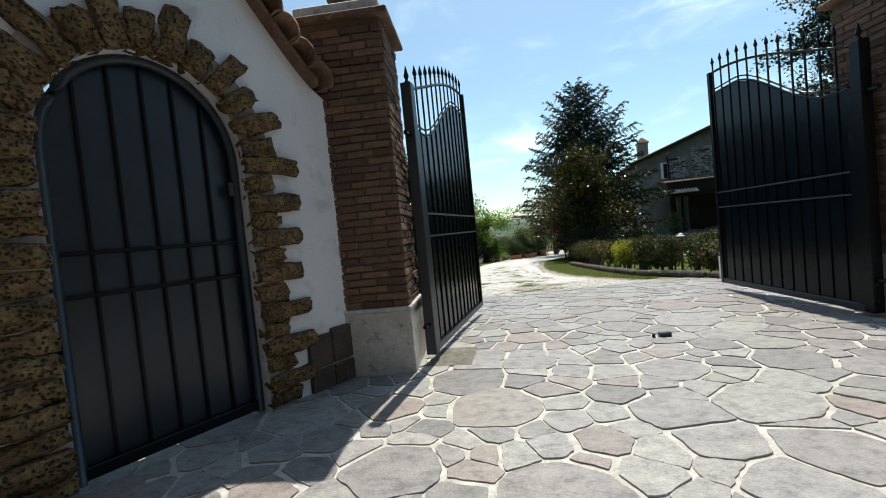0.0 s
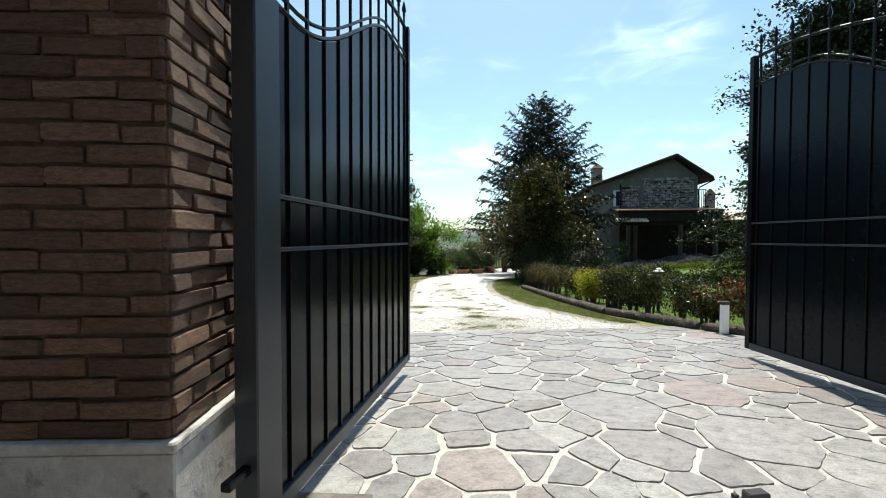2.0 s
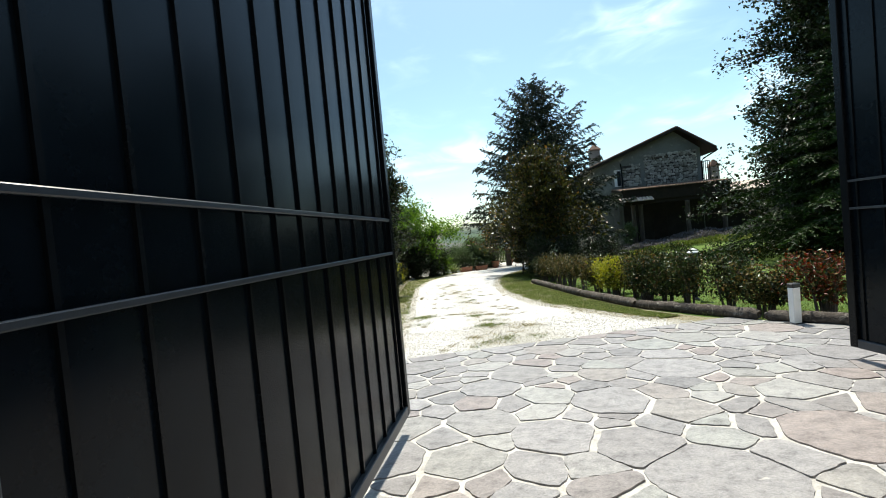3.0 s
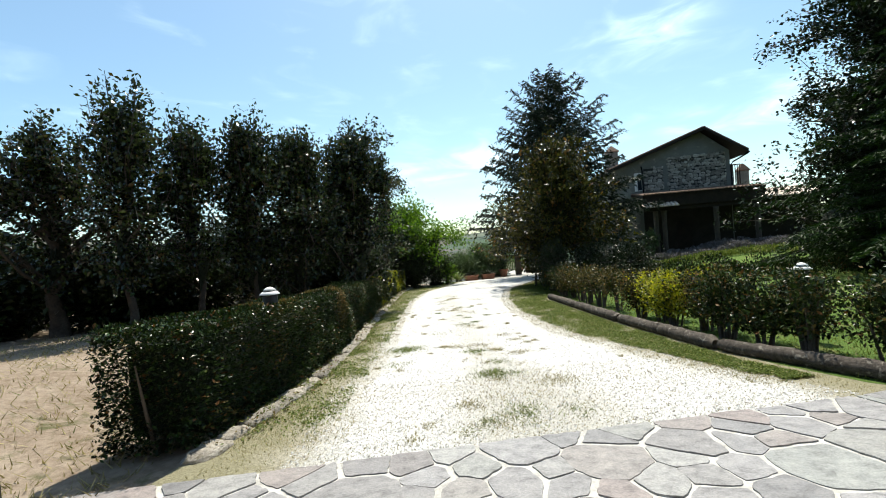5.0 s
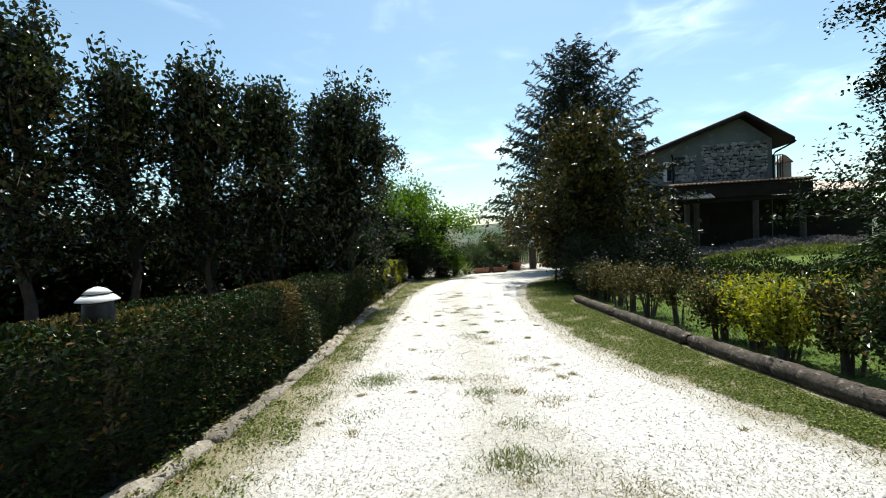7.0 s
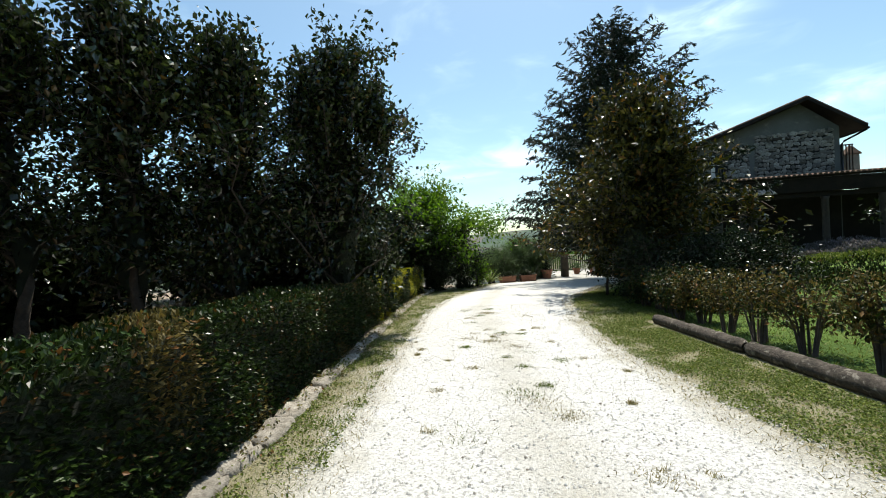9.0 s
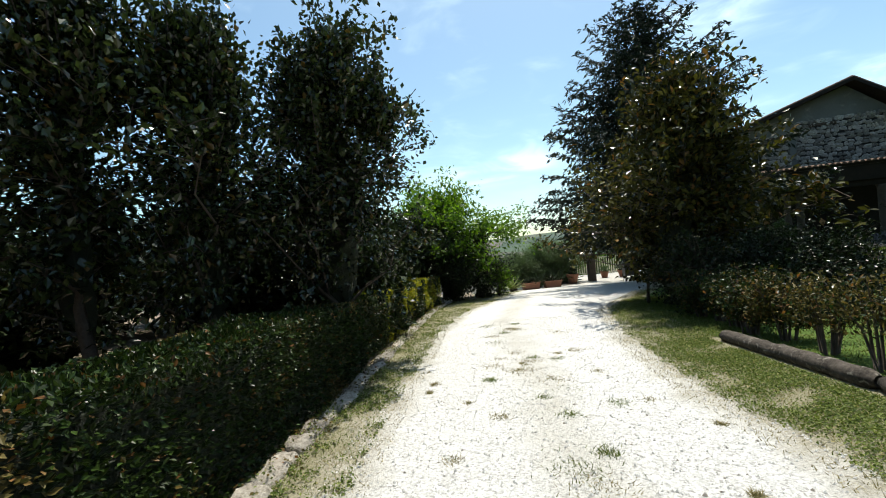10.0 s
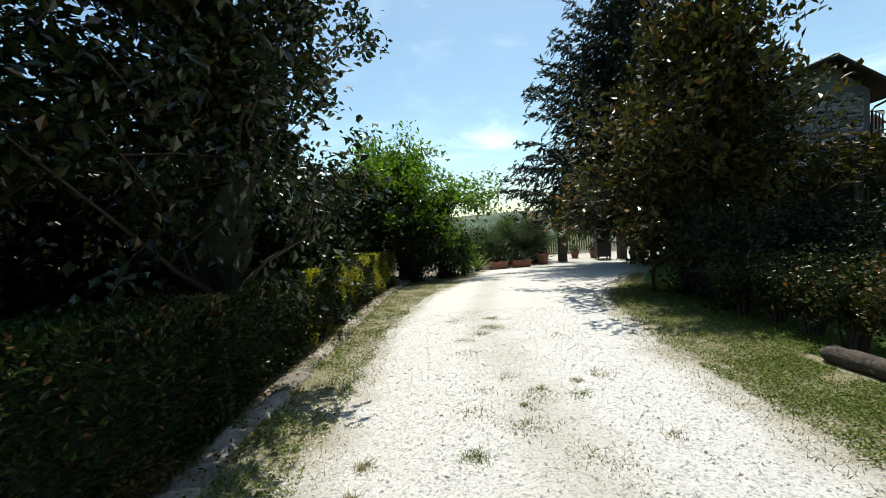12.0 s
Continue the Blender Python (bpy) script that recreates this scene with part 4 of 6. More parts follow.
def shrub(label, x, y, rad, height, mats, n, leaf_len, seed, bare=0.3):
    """A loose hedge shrub: bare stems below, uneven leafy head above."""
    r = np.random.default_rng(seed)
    rr = random.Random(seed)
    z = land(x, y)
    h = thing("hedge_shrub", label, "shrub", "shrubs of the lawn hedge", (x, y, z))
    stems, tips = [], []
    for k in range(11):
        a = rr.uniform(0, 2 * math.pi)
        tip = Vector((math.cos(a) * rad * rr.uniform(0.3, 0.95), math.sin(a) * rad * rr.uniform(0.3, 0.95), height * rr.uniform(0.72, 1.0)))
        b0 = Vector((math.cos(a) * rr.uniform(0.02, 0.1), math.sin(a) * rr.uniform(0.02, 0.1), -0.03))
        m_ = b0.lerp(tip, 0.5) * 1.0 + Vector((-tip.x * 0.15, -tip.y * 0.15, 0.05))
        stems.append(([b0, m_, tip], [0.017, 0.011, 0.004]))
        for q in range(10):
            tips.append(b0.lerp(tip, rr.uniform(bare + 0.1, 1.0)) + Vector((rr.gauss(0, 0.07), rr.gauss(0, 0.07), rr.gauss(0, 0.05))))
    link_mesh("stemwork", tubes_mesh("stemwork", stems, 5), TWIG, h, "bare brown stems")
    tips = np.array(tips)
    tot = sum(w for _, w in mats)
    for mt, w in mats:
        k = int(n * w / tot)
        c = tips[r.integers(0, len(tips), k)] + r.normal(0, 0.075, (k, 3))
        c[:, 2] = np.clip(c[:, 2], height * bare * 0.8, height * 1.04)
        out = c * np.array((1, 1, 0.3)) + np.array((0, 0, 0.25))
        link_mesh("foliage", leaf_mesh("foliage", c, out, leaf_len, leaf_len * 0.5, r), mt, h)
    return h


GREEN_S, YEL_S, DRY_S, RED_S = "dark green hedge shrub on bare stems", "yellow-leaved hedge shrub on bare stems", "half-dry brownish hedge shrub on bare stems", "red-leaved hedge shrub beside the white post"
row = [(7.75, 5.75, RED_S, [(HEDGE_RED, 3), (HEDGE, 2), (HEDGE_DRY, 1)], 0.34, 0.84), (8.3, 5.45, DRY_S, [(HEDGE_DRY, 2), (HEDGE, 2)], 0.3, 0.62), (8.8, 5.35, GREEN_S, [(HEDGE, 4), (HEDGE_DRY, 1)], 0.4, 0.85)]
yy, k = 9.35, 0
while yy < 18.6:
    kind = (GREEN_S, [(HEDGE, 5), (HEDGE_DRY, 1)]) if yy < 10.6 else (DRY_S, [(HEDGE, 2), (HEDGE_DRY, 3)]) if yy < 11.1 else (YEL_S, [(HEDGE_Y, 4), (HEDGE, 1)]) if yy < 12.3 else (DRY_S, [(HEDGE_DRY, 4), (HEDGE, 2)]) if yy < 16.9 else (GREEN_S, [(HEDGE_DRY, 1), (HEDGE, 6)])
    row.append((yy, log_x(yy) + 0.55 + 0.08 * math.sin(7 * yy), kind[0], kind[1], 0.36 + 0.05 * math.sin(5 * yy), 0.86 + 0.06 * math.sin(3 * yy)))
    yy += 0.52 if yy < 12.6 or yy > 16.4 else 0.72
    if 12.6 < yy < 13.2:
        yy += 0.55
for k, (yy, xx, lab, mts, rad, hh) in enumerate(row):
    sparse = 13.0 < yy < 16.4
    shrub(lab, xx, yy, rad + 0.04, hh, mts, 1500 if sparse else 3200, 0.05, 40 + k, 0.45 if sparse else 0.28)


# ---- trees ----
def limb(rr, a, b, bend, n=5):
    pts = []
    for k in range(n + 1):
        t = k / n
        p = a.lerp(b, t)
        p += Vector((rr.uniform(-1, 1), rr.uniform(-1, 1), rr.uniform(-0.5, 0.5))) * bend * math.sin(math.pi * t)
        pts.append(p)
    return pts


def crown_tree(name, label, category, x, y, height, bole, width, mat, n_leaf, leaf_len, leaf_w, seed, group="", upright=0.75, n_limb=34, spread_z=None, droop=0.1, girth=0.09, clump=0.2, lean=(0, 0), shape=None, core=0.0, shoots=0):
    """A broad-leaved tree: trunk, limbs, twigs, and leaves in clumps round the twigs."""
    rr, r = random.Random(seed), np.random.default_rng(seed)
    z = land(x, y)
    t = thing(name, label, category, group, (x, y, z), rr.uniform(0, 360))
    top = Vector((lean[0], lean[1], height * 0.93))
    spine = limb(rr, Vector((0, 0, -0.06)), top, 0.12 * width, 9)
    link_mesh("trunk", tubes_mesh("trunk", [(spine, [girth * (1.25 if k == 0 else 1.0 - 0.09 * k) for k in range(10)])], 9), BARK, t)
    limbs, clumps = [], []
    shape = shape or (lambda f: math.sin(math.pi * min(1.0, 0.14 + 0.86 * f) ** 0.8) ** 0.7)
    for k in range(n_limb):
        f = (k + rr.random()) / n_limb
        zz = bole + (height - bole) * f * 0.9
        i = min(8, int(zz / height / 0.93 * 9))
        start = spine[i].lerp(spine[i + 1], 0.5)
        start.z = max(bole * 0.8, start.z)
        a = rr.uniform(0, 2 * math.pi)
        reach_ = width * shape(f) * rr.uniform(0.45, 1.25)
        end = start + Vector((math.cos(a) * reach_, math.sin(a) * reach_, reach_ * upright * rr.uniform(0.5, 1.2)))
        end.z = min(end.z, height * (1.0 - 0.34 * min(1.2, reach_ / width) * rr.uniform(0.4, 1.2)))
        pts = limb(rr, start, end, 0.12 * reach_, 4)
        limbs.append((pts, [girth * 0.34 * (1 - 0.2 * q) for q in range(5)]))
        for q in range(7):
            u = rr.uniform(0.25, 1.0)
            j = min(3, int(u * 4))
            p0 = pts[j].lerp(pts[j + 1], u * 4 - j)
            p1 = p0 + Vector((rr.gauss(0, 1), rr.gauss(0, 1), rr.gauss(0.45, 0.8))) * (0.16 * width + 0.08)
            limbs.append(([p0, p0.lerp(p1, 0.5) + Vector((0, 0, 0.02)), p1], [girth * 0.1, girth * 0.07, girth * 0.03]))
            for s in (0.35, 0.7, 1.0):
                clumps.append(p0.lerp(p1, s))
    for k in range(shoots):
        a = rr.uniform(0, 2 * math.pi)
        q = rr.uniform(0.1, 0.75) * width
        zz = height * (0.9 - 0.3 * q / width) * rr.uniform(0.82, 1.0)
        p0 = Vector((math.cos(a) * q * 0.7, math.sin(a) * q * 0.7, zz))
        p1 = p0 + Vector((math.cos(a) * 0.18, math.sin(a) * 0.18, rr.uniform(0.5, 1.25)))
        limbs.append(([p0, p0.lerp(p1, 0.5) + Vector((0.02, 0, 0)), p1], [0.012, 0.009, 0.004]))
        for s in range(9):
            clumps.append(p0.lerp(p1, (s + 0.5) / 9))
    link_mesh("branchwork", tubes_mesh("branchwork", limbs, 5), BARK, t)
    # Lumpy dark hull added inside the crown: blocks light, stands for inner shade.
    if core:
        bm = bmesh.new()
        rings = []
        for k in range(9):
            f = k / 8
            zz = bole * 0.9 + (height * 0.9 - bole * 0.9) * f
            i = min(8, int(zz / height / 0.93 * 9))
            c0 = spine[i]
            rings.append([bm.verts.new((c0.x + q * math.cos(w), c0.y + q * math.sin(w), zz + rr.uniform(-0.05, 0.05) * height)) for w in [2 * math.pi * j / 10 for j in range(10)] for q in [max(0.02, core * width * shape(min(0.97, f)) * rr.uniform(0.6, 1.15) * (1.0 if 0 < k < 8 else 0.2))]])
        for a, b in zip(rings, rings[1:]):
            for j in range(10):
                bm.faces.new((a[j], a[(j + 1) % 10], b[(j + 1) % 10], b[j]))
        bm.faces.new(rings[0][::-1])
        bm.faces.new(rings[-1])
        part("shade_core", bm, SHADE_CORE, t, "dark solid core standing in for shade inside the crown")
    cl = np.array([tuple(c) for c in clumps])
    pick = r.integers(0, len(cl), n_leaf)
    c = cl[pick] + r.normal(0, clump, (n_leaf, 3))
    c[:, 2] = np.maximum(c[:, 2], bole * 0.75)
    out = c - np.array((0, 0, height * 0.5))
    out = out / (np.linalg.norm(out, axis=1)[:, None] + 1e-6) * 0.6
    link_mesh("crown", leaf_mesh("crown", c, out, leaf_len, leaf_w, r, droop), mat, t)
    return t


def conifer(name, label, x, y, height, bole, width, mat, seed, tiers, per, rise, droop, tip, twig_len, needles, hang=0.5, power=0.62, fine=(0.2, 0.055)):
    """A conifer: straight trunk, tiers of boughs in flat sprays of side twigs clothed with needles."""
    rr, r = random.Random(seed), np.random.default_rng(seed)
    z = land(x, y)
    t = thing(name, label, "conifer tree", "", (x, y, z))
    spine = [Vector((rr.uniform(-0.04, 0.04), rr.uniform(-0.04, 0.04), height * k / 8 - 0.06 * (k == 0))) for k in range(9)]
    link_mesh("trunk", tubes_mesh("trunk", [(spine, [0.02 * height * (1 - 0.118 * k) + 0.008 for k in range(9)])], 9), BARK, t)
    boughs, c, o = [], [], []

    def clothe(p, d, length):
        m = max(3, int(needles * length))
        for w in range(m):
            u = (w + rr.random()) / m
            c.append(tuple(p + d * (length * u) - Vector((0, 0, 0.14 * u * u * length))))
            o.append(tuple(d * 1.3))

    for k in range(tiers):
        f = (k + rr.uniform(-0.3, 0.3)) / tiers
        f = min(0.985, max(0.0, f))
        n = max(3, round(per * (1 - 0.5 * f)))
        turn = rr.uniform(0, 2 * math.pi)
        for q in range(n):
            a = turn + 2 * math.pi * q / n + rr.uniform(-0.35, 0.35)
            ln = width * (1 - f) ** power * rr.uniform(0.62, 1.14) + 0.06
            if f < 0.12:
                ln *= rr.uniform(0.6, 1.0)
            d = Vector((math.cos(a), math.sin(a), 0))
            zz = bole + (height - bole) * f + rr.uniform(-0.15, 0.15)
            lift = rise + 0.5 * f * f
            pts = [Vector((0, 0, zz)) + d * ln * s + Vector((0, 0, ln * (lift * s - droop * (1 - 0.5 * f) * s * s + tip * s ** 4))) for s in (0, 0.25, 0.5, 0.75, 1.0)]
            boughs.append((pts, [0.02 * ln ** 0.5 + 0.006, 0.015 * ln ** 0.5, 0.011, 0.008, 0.003]))
            step = 0.2 / max(0.5, ln)
            s = 0.16
            while s < 1.0:
                j = min(3, int(s * 4))
                p = pts[j].lerp(pts[j + 1], s * 4 - j)
                along_ = (pts[j + 1] - pts[j]).normalized()
                for sgn in (-1, 1):
                    tw = Vector((-d.y, d.x, 0)) * sgn * rr.uniform(0.5, 1.0) + along_ * 0.75 + Vector((0, 0, -hang * rr.uniform(0.0, 1.3)))
                    clothe(p, tw.normalized(), twig_len * (1.1 - 0.75 * s) * (0.3 + 0.7 * min(1.0, ln / (0.6 * width))) * rr.uniform(0.5, 1.2))
                s += step * rr.uniform(0.8, 1.2)
            clothe(pts[3], (pts[4] - pts[3]).normalized(), 0.3 * ln)
    clothe(Vector((0, 0, height * 0.93)), Vector((0, 0, 1)), height * 0.075)
    link_mesh("branchwork", tubes_mesh("branchwork", boughs, 5), BARK, t)
    c, o = np.array(c), np.array(o)
    c += r.normal(0, 0.03, c.shape)
    link_mesh("needles", leaf_mesh("needles", c, o, fine[0], fine[1], r, 0.15, 0.4), mat, t)
    return t


PEAR_LABEL = "pear tree with glossy dark leaves in the orchard row"
pears = [(-0.05, 17.4, 5.1, 1.65), (-1.4, 16.2, 4.75, 1.05), (-2.25, 15.4, 4.5, 0.9), (-3.3, 15.0, 4.2, 1.0), (-4.0, 13.9, 4.45, 1.0), (-5.6, 14.3, 4.0, 1.1), (-1.0, 20.6, 4.4, 1.1)]
for k, (x, y, h, w) in enumerate(pears):
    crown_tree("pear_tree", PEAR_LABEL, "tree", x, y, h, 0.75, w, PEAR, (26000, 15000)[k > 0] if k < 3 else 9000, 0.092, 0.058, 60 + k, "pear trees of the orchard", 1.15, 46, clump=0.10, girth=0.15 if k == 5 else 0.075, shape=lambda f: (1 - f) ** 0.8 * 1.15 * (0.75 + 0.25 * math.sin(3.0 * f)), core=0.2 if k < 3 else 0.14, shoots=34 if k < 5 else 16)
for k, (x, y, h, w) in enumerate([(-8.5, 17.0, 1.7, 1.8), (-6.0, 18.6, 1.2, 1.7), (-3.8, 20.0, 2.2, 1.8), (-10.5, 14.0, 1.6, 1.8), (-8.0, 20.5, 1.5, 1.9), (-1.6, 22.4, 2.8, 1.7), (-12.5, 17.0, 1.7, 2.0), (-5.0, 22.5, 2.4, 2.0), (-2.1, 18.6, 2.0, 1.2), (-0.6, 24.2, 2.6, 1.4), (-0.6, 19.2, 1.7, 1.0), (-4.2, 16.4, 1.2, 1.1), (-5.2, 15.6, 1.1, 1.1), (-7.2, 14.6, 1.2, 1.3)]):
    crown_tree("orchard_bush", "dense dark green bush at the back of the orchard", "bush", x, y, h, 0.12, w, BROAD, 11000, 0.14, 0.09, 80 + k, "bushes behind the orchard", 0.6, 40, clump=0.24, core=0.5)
crown_tree("robinia_tree", "light green feathery robinia at the bend of the drive", "tree", 1.3, 27.6, 4.1, 1.0, 2.9, ROBINIA, 24000, 0.17, 0.07, 91, "", 0.22, 40, droop=0.3, clump=0.17)
crown_tree("roadside_bush", "dark leafy bush beside the drive", "bush", 0.4, 26.2, 3.2, 0.15, 1.5, BROAD, 14000, 0.1, 0.06, 92, "roadside bushes", 0.6, 30, core=0.45, clump=0.2)
crown_tree("roadside_bush", "dark leafy bush beside the drive", "bush", 2.7, 27.0, 2.3, 0.1, 1.0, BROAD, 8000, 0.09, 0.06, 93, "roadside bushes", 0.6, 24, clump=0.16)
crown_tree("roadside_bush", "yellow-green leafy bush beside the drive", "bush", 3.5, 27.9, 1.2, 0.1, 0.5, ROBINIA, 1800, 0.09, 0.06, 94, "roadside bushes", 0.6, 18, clump=0.12)
crown_tree("roadside_bush", "dark leafy bush beside the drive", "bush", 1.7, 25.9, 1.7, 0.1, 0.9, BROAD, 6000, 0.09, 0.06, 88, "roadside bushes", 0.6, 24, core=0.45, clump=0.16)
crown_tree("magnolia_tree", "magnolia tree with large leathery leaves, browning at the top", "tree", 7.15, 20.7, 4.95, 0.8, 3.0, MAGNOLIA, 26000, 0.15, 0.075, 95, "", 0.42, 56, core=0.2, clump=0.15, girth=0.1, shape=lambda f: (1 - f) ** 0.62 * (0.85 + 0.15 * math.sin(9 * f)))
conifer("spruce_tree", "tall dark spruce with drooping boughs", 10.0, 28.0, 11.3, 1.8, 5.3, SPRUCE, 96, 32, 10, 0.22, 0.55, 0.3, 1.15, 24, hang=0.95)
conifer("cedar_tree", "deodar cedar with wide sweeping green boughs", 17.7, 16.5, 10.0, 1.3, 5.0, CEDAR, 97, 20, 9, 0.22, 0.42, 0.06, 1.3, 20, hang=0.25, power=1.15, fine=(0.19, 0.05))
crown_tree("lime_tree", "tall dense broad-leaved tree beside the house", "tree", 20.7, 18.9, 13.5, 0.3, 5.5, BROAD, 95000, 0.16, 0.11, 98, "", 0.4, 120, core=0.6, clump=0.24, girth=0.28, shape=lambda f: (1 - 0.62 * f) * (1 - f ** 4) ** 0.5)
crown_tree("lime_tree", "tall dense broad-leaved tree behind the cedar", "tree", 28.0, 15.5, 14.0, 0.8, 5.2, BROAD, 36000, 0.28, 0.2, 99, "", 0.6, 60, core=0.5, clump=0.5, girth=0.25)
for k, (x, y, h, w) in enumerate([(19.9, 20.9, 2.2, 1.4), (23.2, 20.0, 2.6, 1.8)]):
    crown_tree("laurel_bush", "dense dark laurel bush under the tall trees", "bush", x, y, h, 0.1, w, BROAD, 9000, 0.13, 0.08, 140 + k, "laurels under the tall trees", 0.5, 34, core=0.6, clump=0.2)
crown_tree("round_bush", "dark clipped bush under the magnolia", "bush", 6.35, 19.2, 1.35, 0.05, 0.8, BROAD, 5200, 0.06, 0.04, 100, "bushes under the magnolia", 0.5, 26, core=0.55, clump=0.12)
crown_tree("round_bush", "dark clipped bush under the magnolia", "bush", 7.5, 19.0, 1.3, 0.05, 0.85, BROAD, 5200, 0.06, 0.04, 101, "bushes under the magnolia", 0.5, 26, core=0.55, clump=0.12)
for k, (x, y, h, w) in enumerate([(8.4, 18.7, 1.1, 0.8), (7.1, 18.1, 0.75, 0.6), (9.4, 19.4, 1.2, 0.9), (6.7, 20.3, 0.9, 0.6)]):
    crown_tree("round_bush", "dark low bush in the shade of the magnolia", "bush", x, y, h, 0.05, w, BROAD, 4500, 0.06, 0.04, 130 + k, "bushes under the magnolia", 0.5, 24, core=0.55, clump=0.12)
crown_tree("sapling", "thin young tree at the lawn corner", "tree", 6.15, 20.85, 3.2, 1.1, 0.6, MAGNOLIA, 900, 0.12, 0.06, 102, "", 0.8, 14, core=0, clump=0.14, girth=0.038)


# ---- the house ----
HOUSE_AT, HOUSE_RZ = (22.62, 32.45, -0.55), -17.0


def house():
    """Stone farmhouse; local x along the gable, y into the house, origin under the ridge."""
    h = thing("house", "two-storey stone farmhouse with a tiled gable roof and dark porch", "house", "", HOUSE_AT, HOUSE_RZ)
    xl, xr, dep = -6.2, 1.78, 11.0
    zr, zl, zre = 8.2, 5.95, 6.75
    bm = bmesh.new()
    f = bm.faces.new([bm.verts.new(p) for p in ((xl, 0, -0.3), (xr, 0, -0.3), (xr, 0, zre), (0, 0, zr), (xl, 0, zl))])
    r = bmesh.ops.extrude_face_region(bm, geom=[f])
    bmesh.ops.translate(bm, vec=(0, dep, 0), verts=[v for v in r["geom"] if isinstance(v, bmesh.types.BMVert)])
    part("wall", bm, HOUSE_WALL, h, "grey weathered plaster wall")
    # roof slopes with a deep eave
    for name, xa, za, xb, zb in (("roof", xl - 0.7, zl - 0.24, 0.0, zr + 0.02), ("roof", 0.0, zr + 0.02, xr + 0.85, zre - 0.36)):
        bm = bmesh.new()
        vs = [bm.verts.new((x, y, z + dz)) for dz in (0.0, 0.16) for x, z, y in ((xa, za, -0.75), (xb, zb, -0.75), (xb, zb, dep + 0.5), (xa, za, dep + 0.5))]
        for q in ((0, 1, 2, 3), (7, 6, 5, 4), (0, 4, 5, 1), (1, 5, 6, 2), (2, 6, 7, 3), (3, 7, 4, 0)):
            bm.faces.new([vs[i] for i in q])
        roof = part(name, bm, WOOD, h, "dark eave boards under old tiles")
        length = math.hypot(xb - xa, zb - za)
        ang = math.degrees(math.atan2(zb - za, xb - xa))
        bm = bmesh.new()
        tilt = pose(xa, 0, za + 0.17, 0, -ang, 0)
        for i in range(int((dep + 1.2) / 0.22)):
            y0 = -0.76 + 0.22 * i
            ring = []
            for s in (0.0, length):
                ring.append([bm.verts.new(tilt @ Vector((s, y0 + 0.11 + 0.1 * math.cos(math.pi * k / 5), 0.09 * math.sin(math.pi * k / 5)))) for k in range(6)])
            for k in range(5):
                bm.faces.new((ring[0][k], ring[0][k + 1], ring[1][k + 1], ring[1][k]))
            bm.faces.new(ring[0])
            bm.faces.new(ring[1][::-1])
        tagged(part("roof_tiles", bm, OLD_TILE, roof), kind="stuff")
    # bare rubble panels in the gable, stone by stone
    rr = random.Random(4)
    shapes = []
    for k in range(8):
        bm = bmesh.new()
        box(bm, -0.5, 0.5, -0.5, 0.5, -0.5, 0.5)
        bmesh.ops.bevel(bm, geom=bm.edges[:], offset=0.24, segments=1, affect="EDGES")
        for v in bm.verts:
            v.co += Vector((rr.uniform(-1, 1), rr.uniform(-1, 1), rr.uniform(-1, 1))) * 0.15
        me = bpy.data.meshes.new("stone")
        bm.to_mesh(me)
        bm.free()
        me.materials.append(RUBBLE)
        shapes.append(me)
    for x0, x1, z0, z1 in ((-2.2, 1.5, 4.24, 6.55), (-3.85, -2.55, 4.4, 6.0)):
        panel = part("rubble_panel", boxed(x0, x1, -0.02, 0.05, z0, z1), PANEL_JOINT, h, "dark recessed mortar of the rubble panel")
        z = z0
        while z < z1 - 0.05:
            hh = rr.uniform(0.17, 0.24)
            x = x0 - rr.uniform(0, 0.12)
            while x < x1 - 0.05:
                ww = min(rr.choice((0.13, 0.2, 0.27, 0.36)) * rr.uniform(0.85, 1.2), x1 - x)
                if z + hh > 6.35 - 0.1 * abs(x + 0.4) and x0 < -3:
                    x += ww
                    continue
                link_mesh("stone", rr.choice(shapes), RUBBLE, panel, m=Matrix.Translation((x + ww / 2, -0.03, z + hh / 2 + rr.uniform(-0.045, 0.045))) @ pose(0, 0, 0, 0, rr.uniform(-24, 24), 0) @ Matrix.Diagonal((ww * rr.uniform(0.82, 1.05), 0.12, hh * rr.uniform(0.7, 1.08), 1)))
                x += ww
            z += hh
    part("lintel_arch", boxed(-1.7, -0.5, -0.09, 0.02, 6.3, 6.45, bev=0.02), PLINTH, h)
    win = part("window", boxed(-4.5, -4.0, -0.05, 0.02, 4.45, 5.75, bev=0.01), WHITE, h, "pale window surround with a dark pane")
    part("pane", boxed(-4.3, -4.02, -0.065, -0.04, 4.5, 5.65), GLASS_DARK, win)
    # porch: lean-to tiled roof on posts
    bm = bmesh.new()
    tilt = [(-4.8, -2.9, 3.78), (2.4, -2.9, 3.78), (2.4, 0.02, 4.1), (-4.8, 0.02, 4.1)]
    vs = [bm.verts.new((x, y, z + dz)) for dz in (0.0, 0.12) for x, y, z in tilt]
    for q in ((0, 1, 2, 3), (7, 6, 5, 4), (0, 4, 5, 1), (1, 5, 6, 2), (2, 6, 7, 3), (3, 7, 4, 0)):
        bm.faces.new([vs[i] for i in q])
    pr = part("porch_roof", bm, WOOD, h, "dark lean-to porch roof")
    bm = bmesh.new()
    for i in range(33):
        xx = -4.8 + 0.22 * i
        ring = [[bm.verts.new((xx + 0.11 + 0.095 * math.cos(math.pi * k / 5), y, z + 0.13 + 0.085 * math.sin(math.pi * k / 5))) for k in range(6)] for y, z in ((-3.0, 3.77), (0.0, 4.1))]
        for k in range(5):
            bm.faces.new((ring[0][k], ring[0][k + 1], ring[1][k + 1], ring[1][k]))
        bm.faces.new(ring[0])
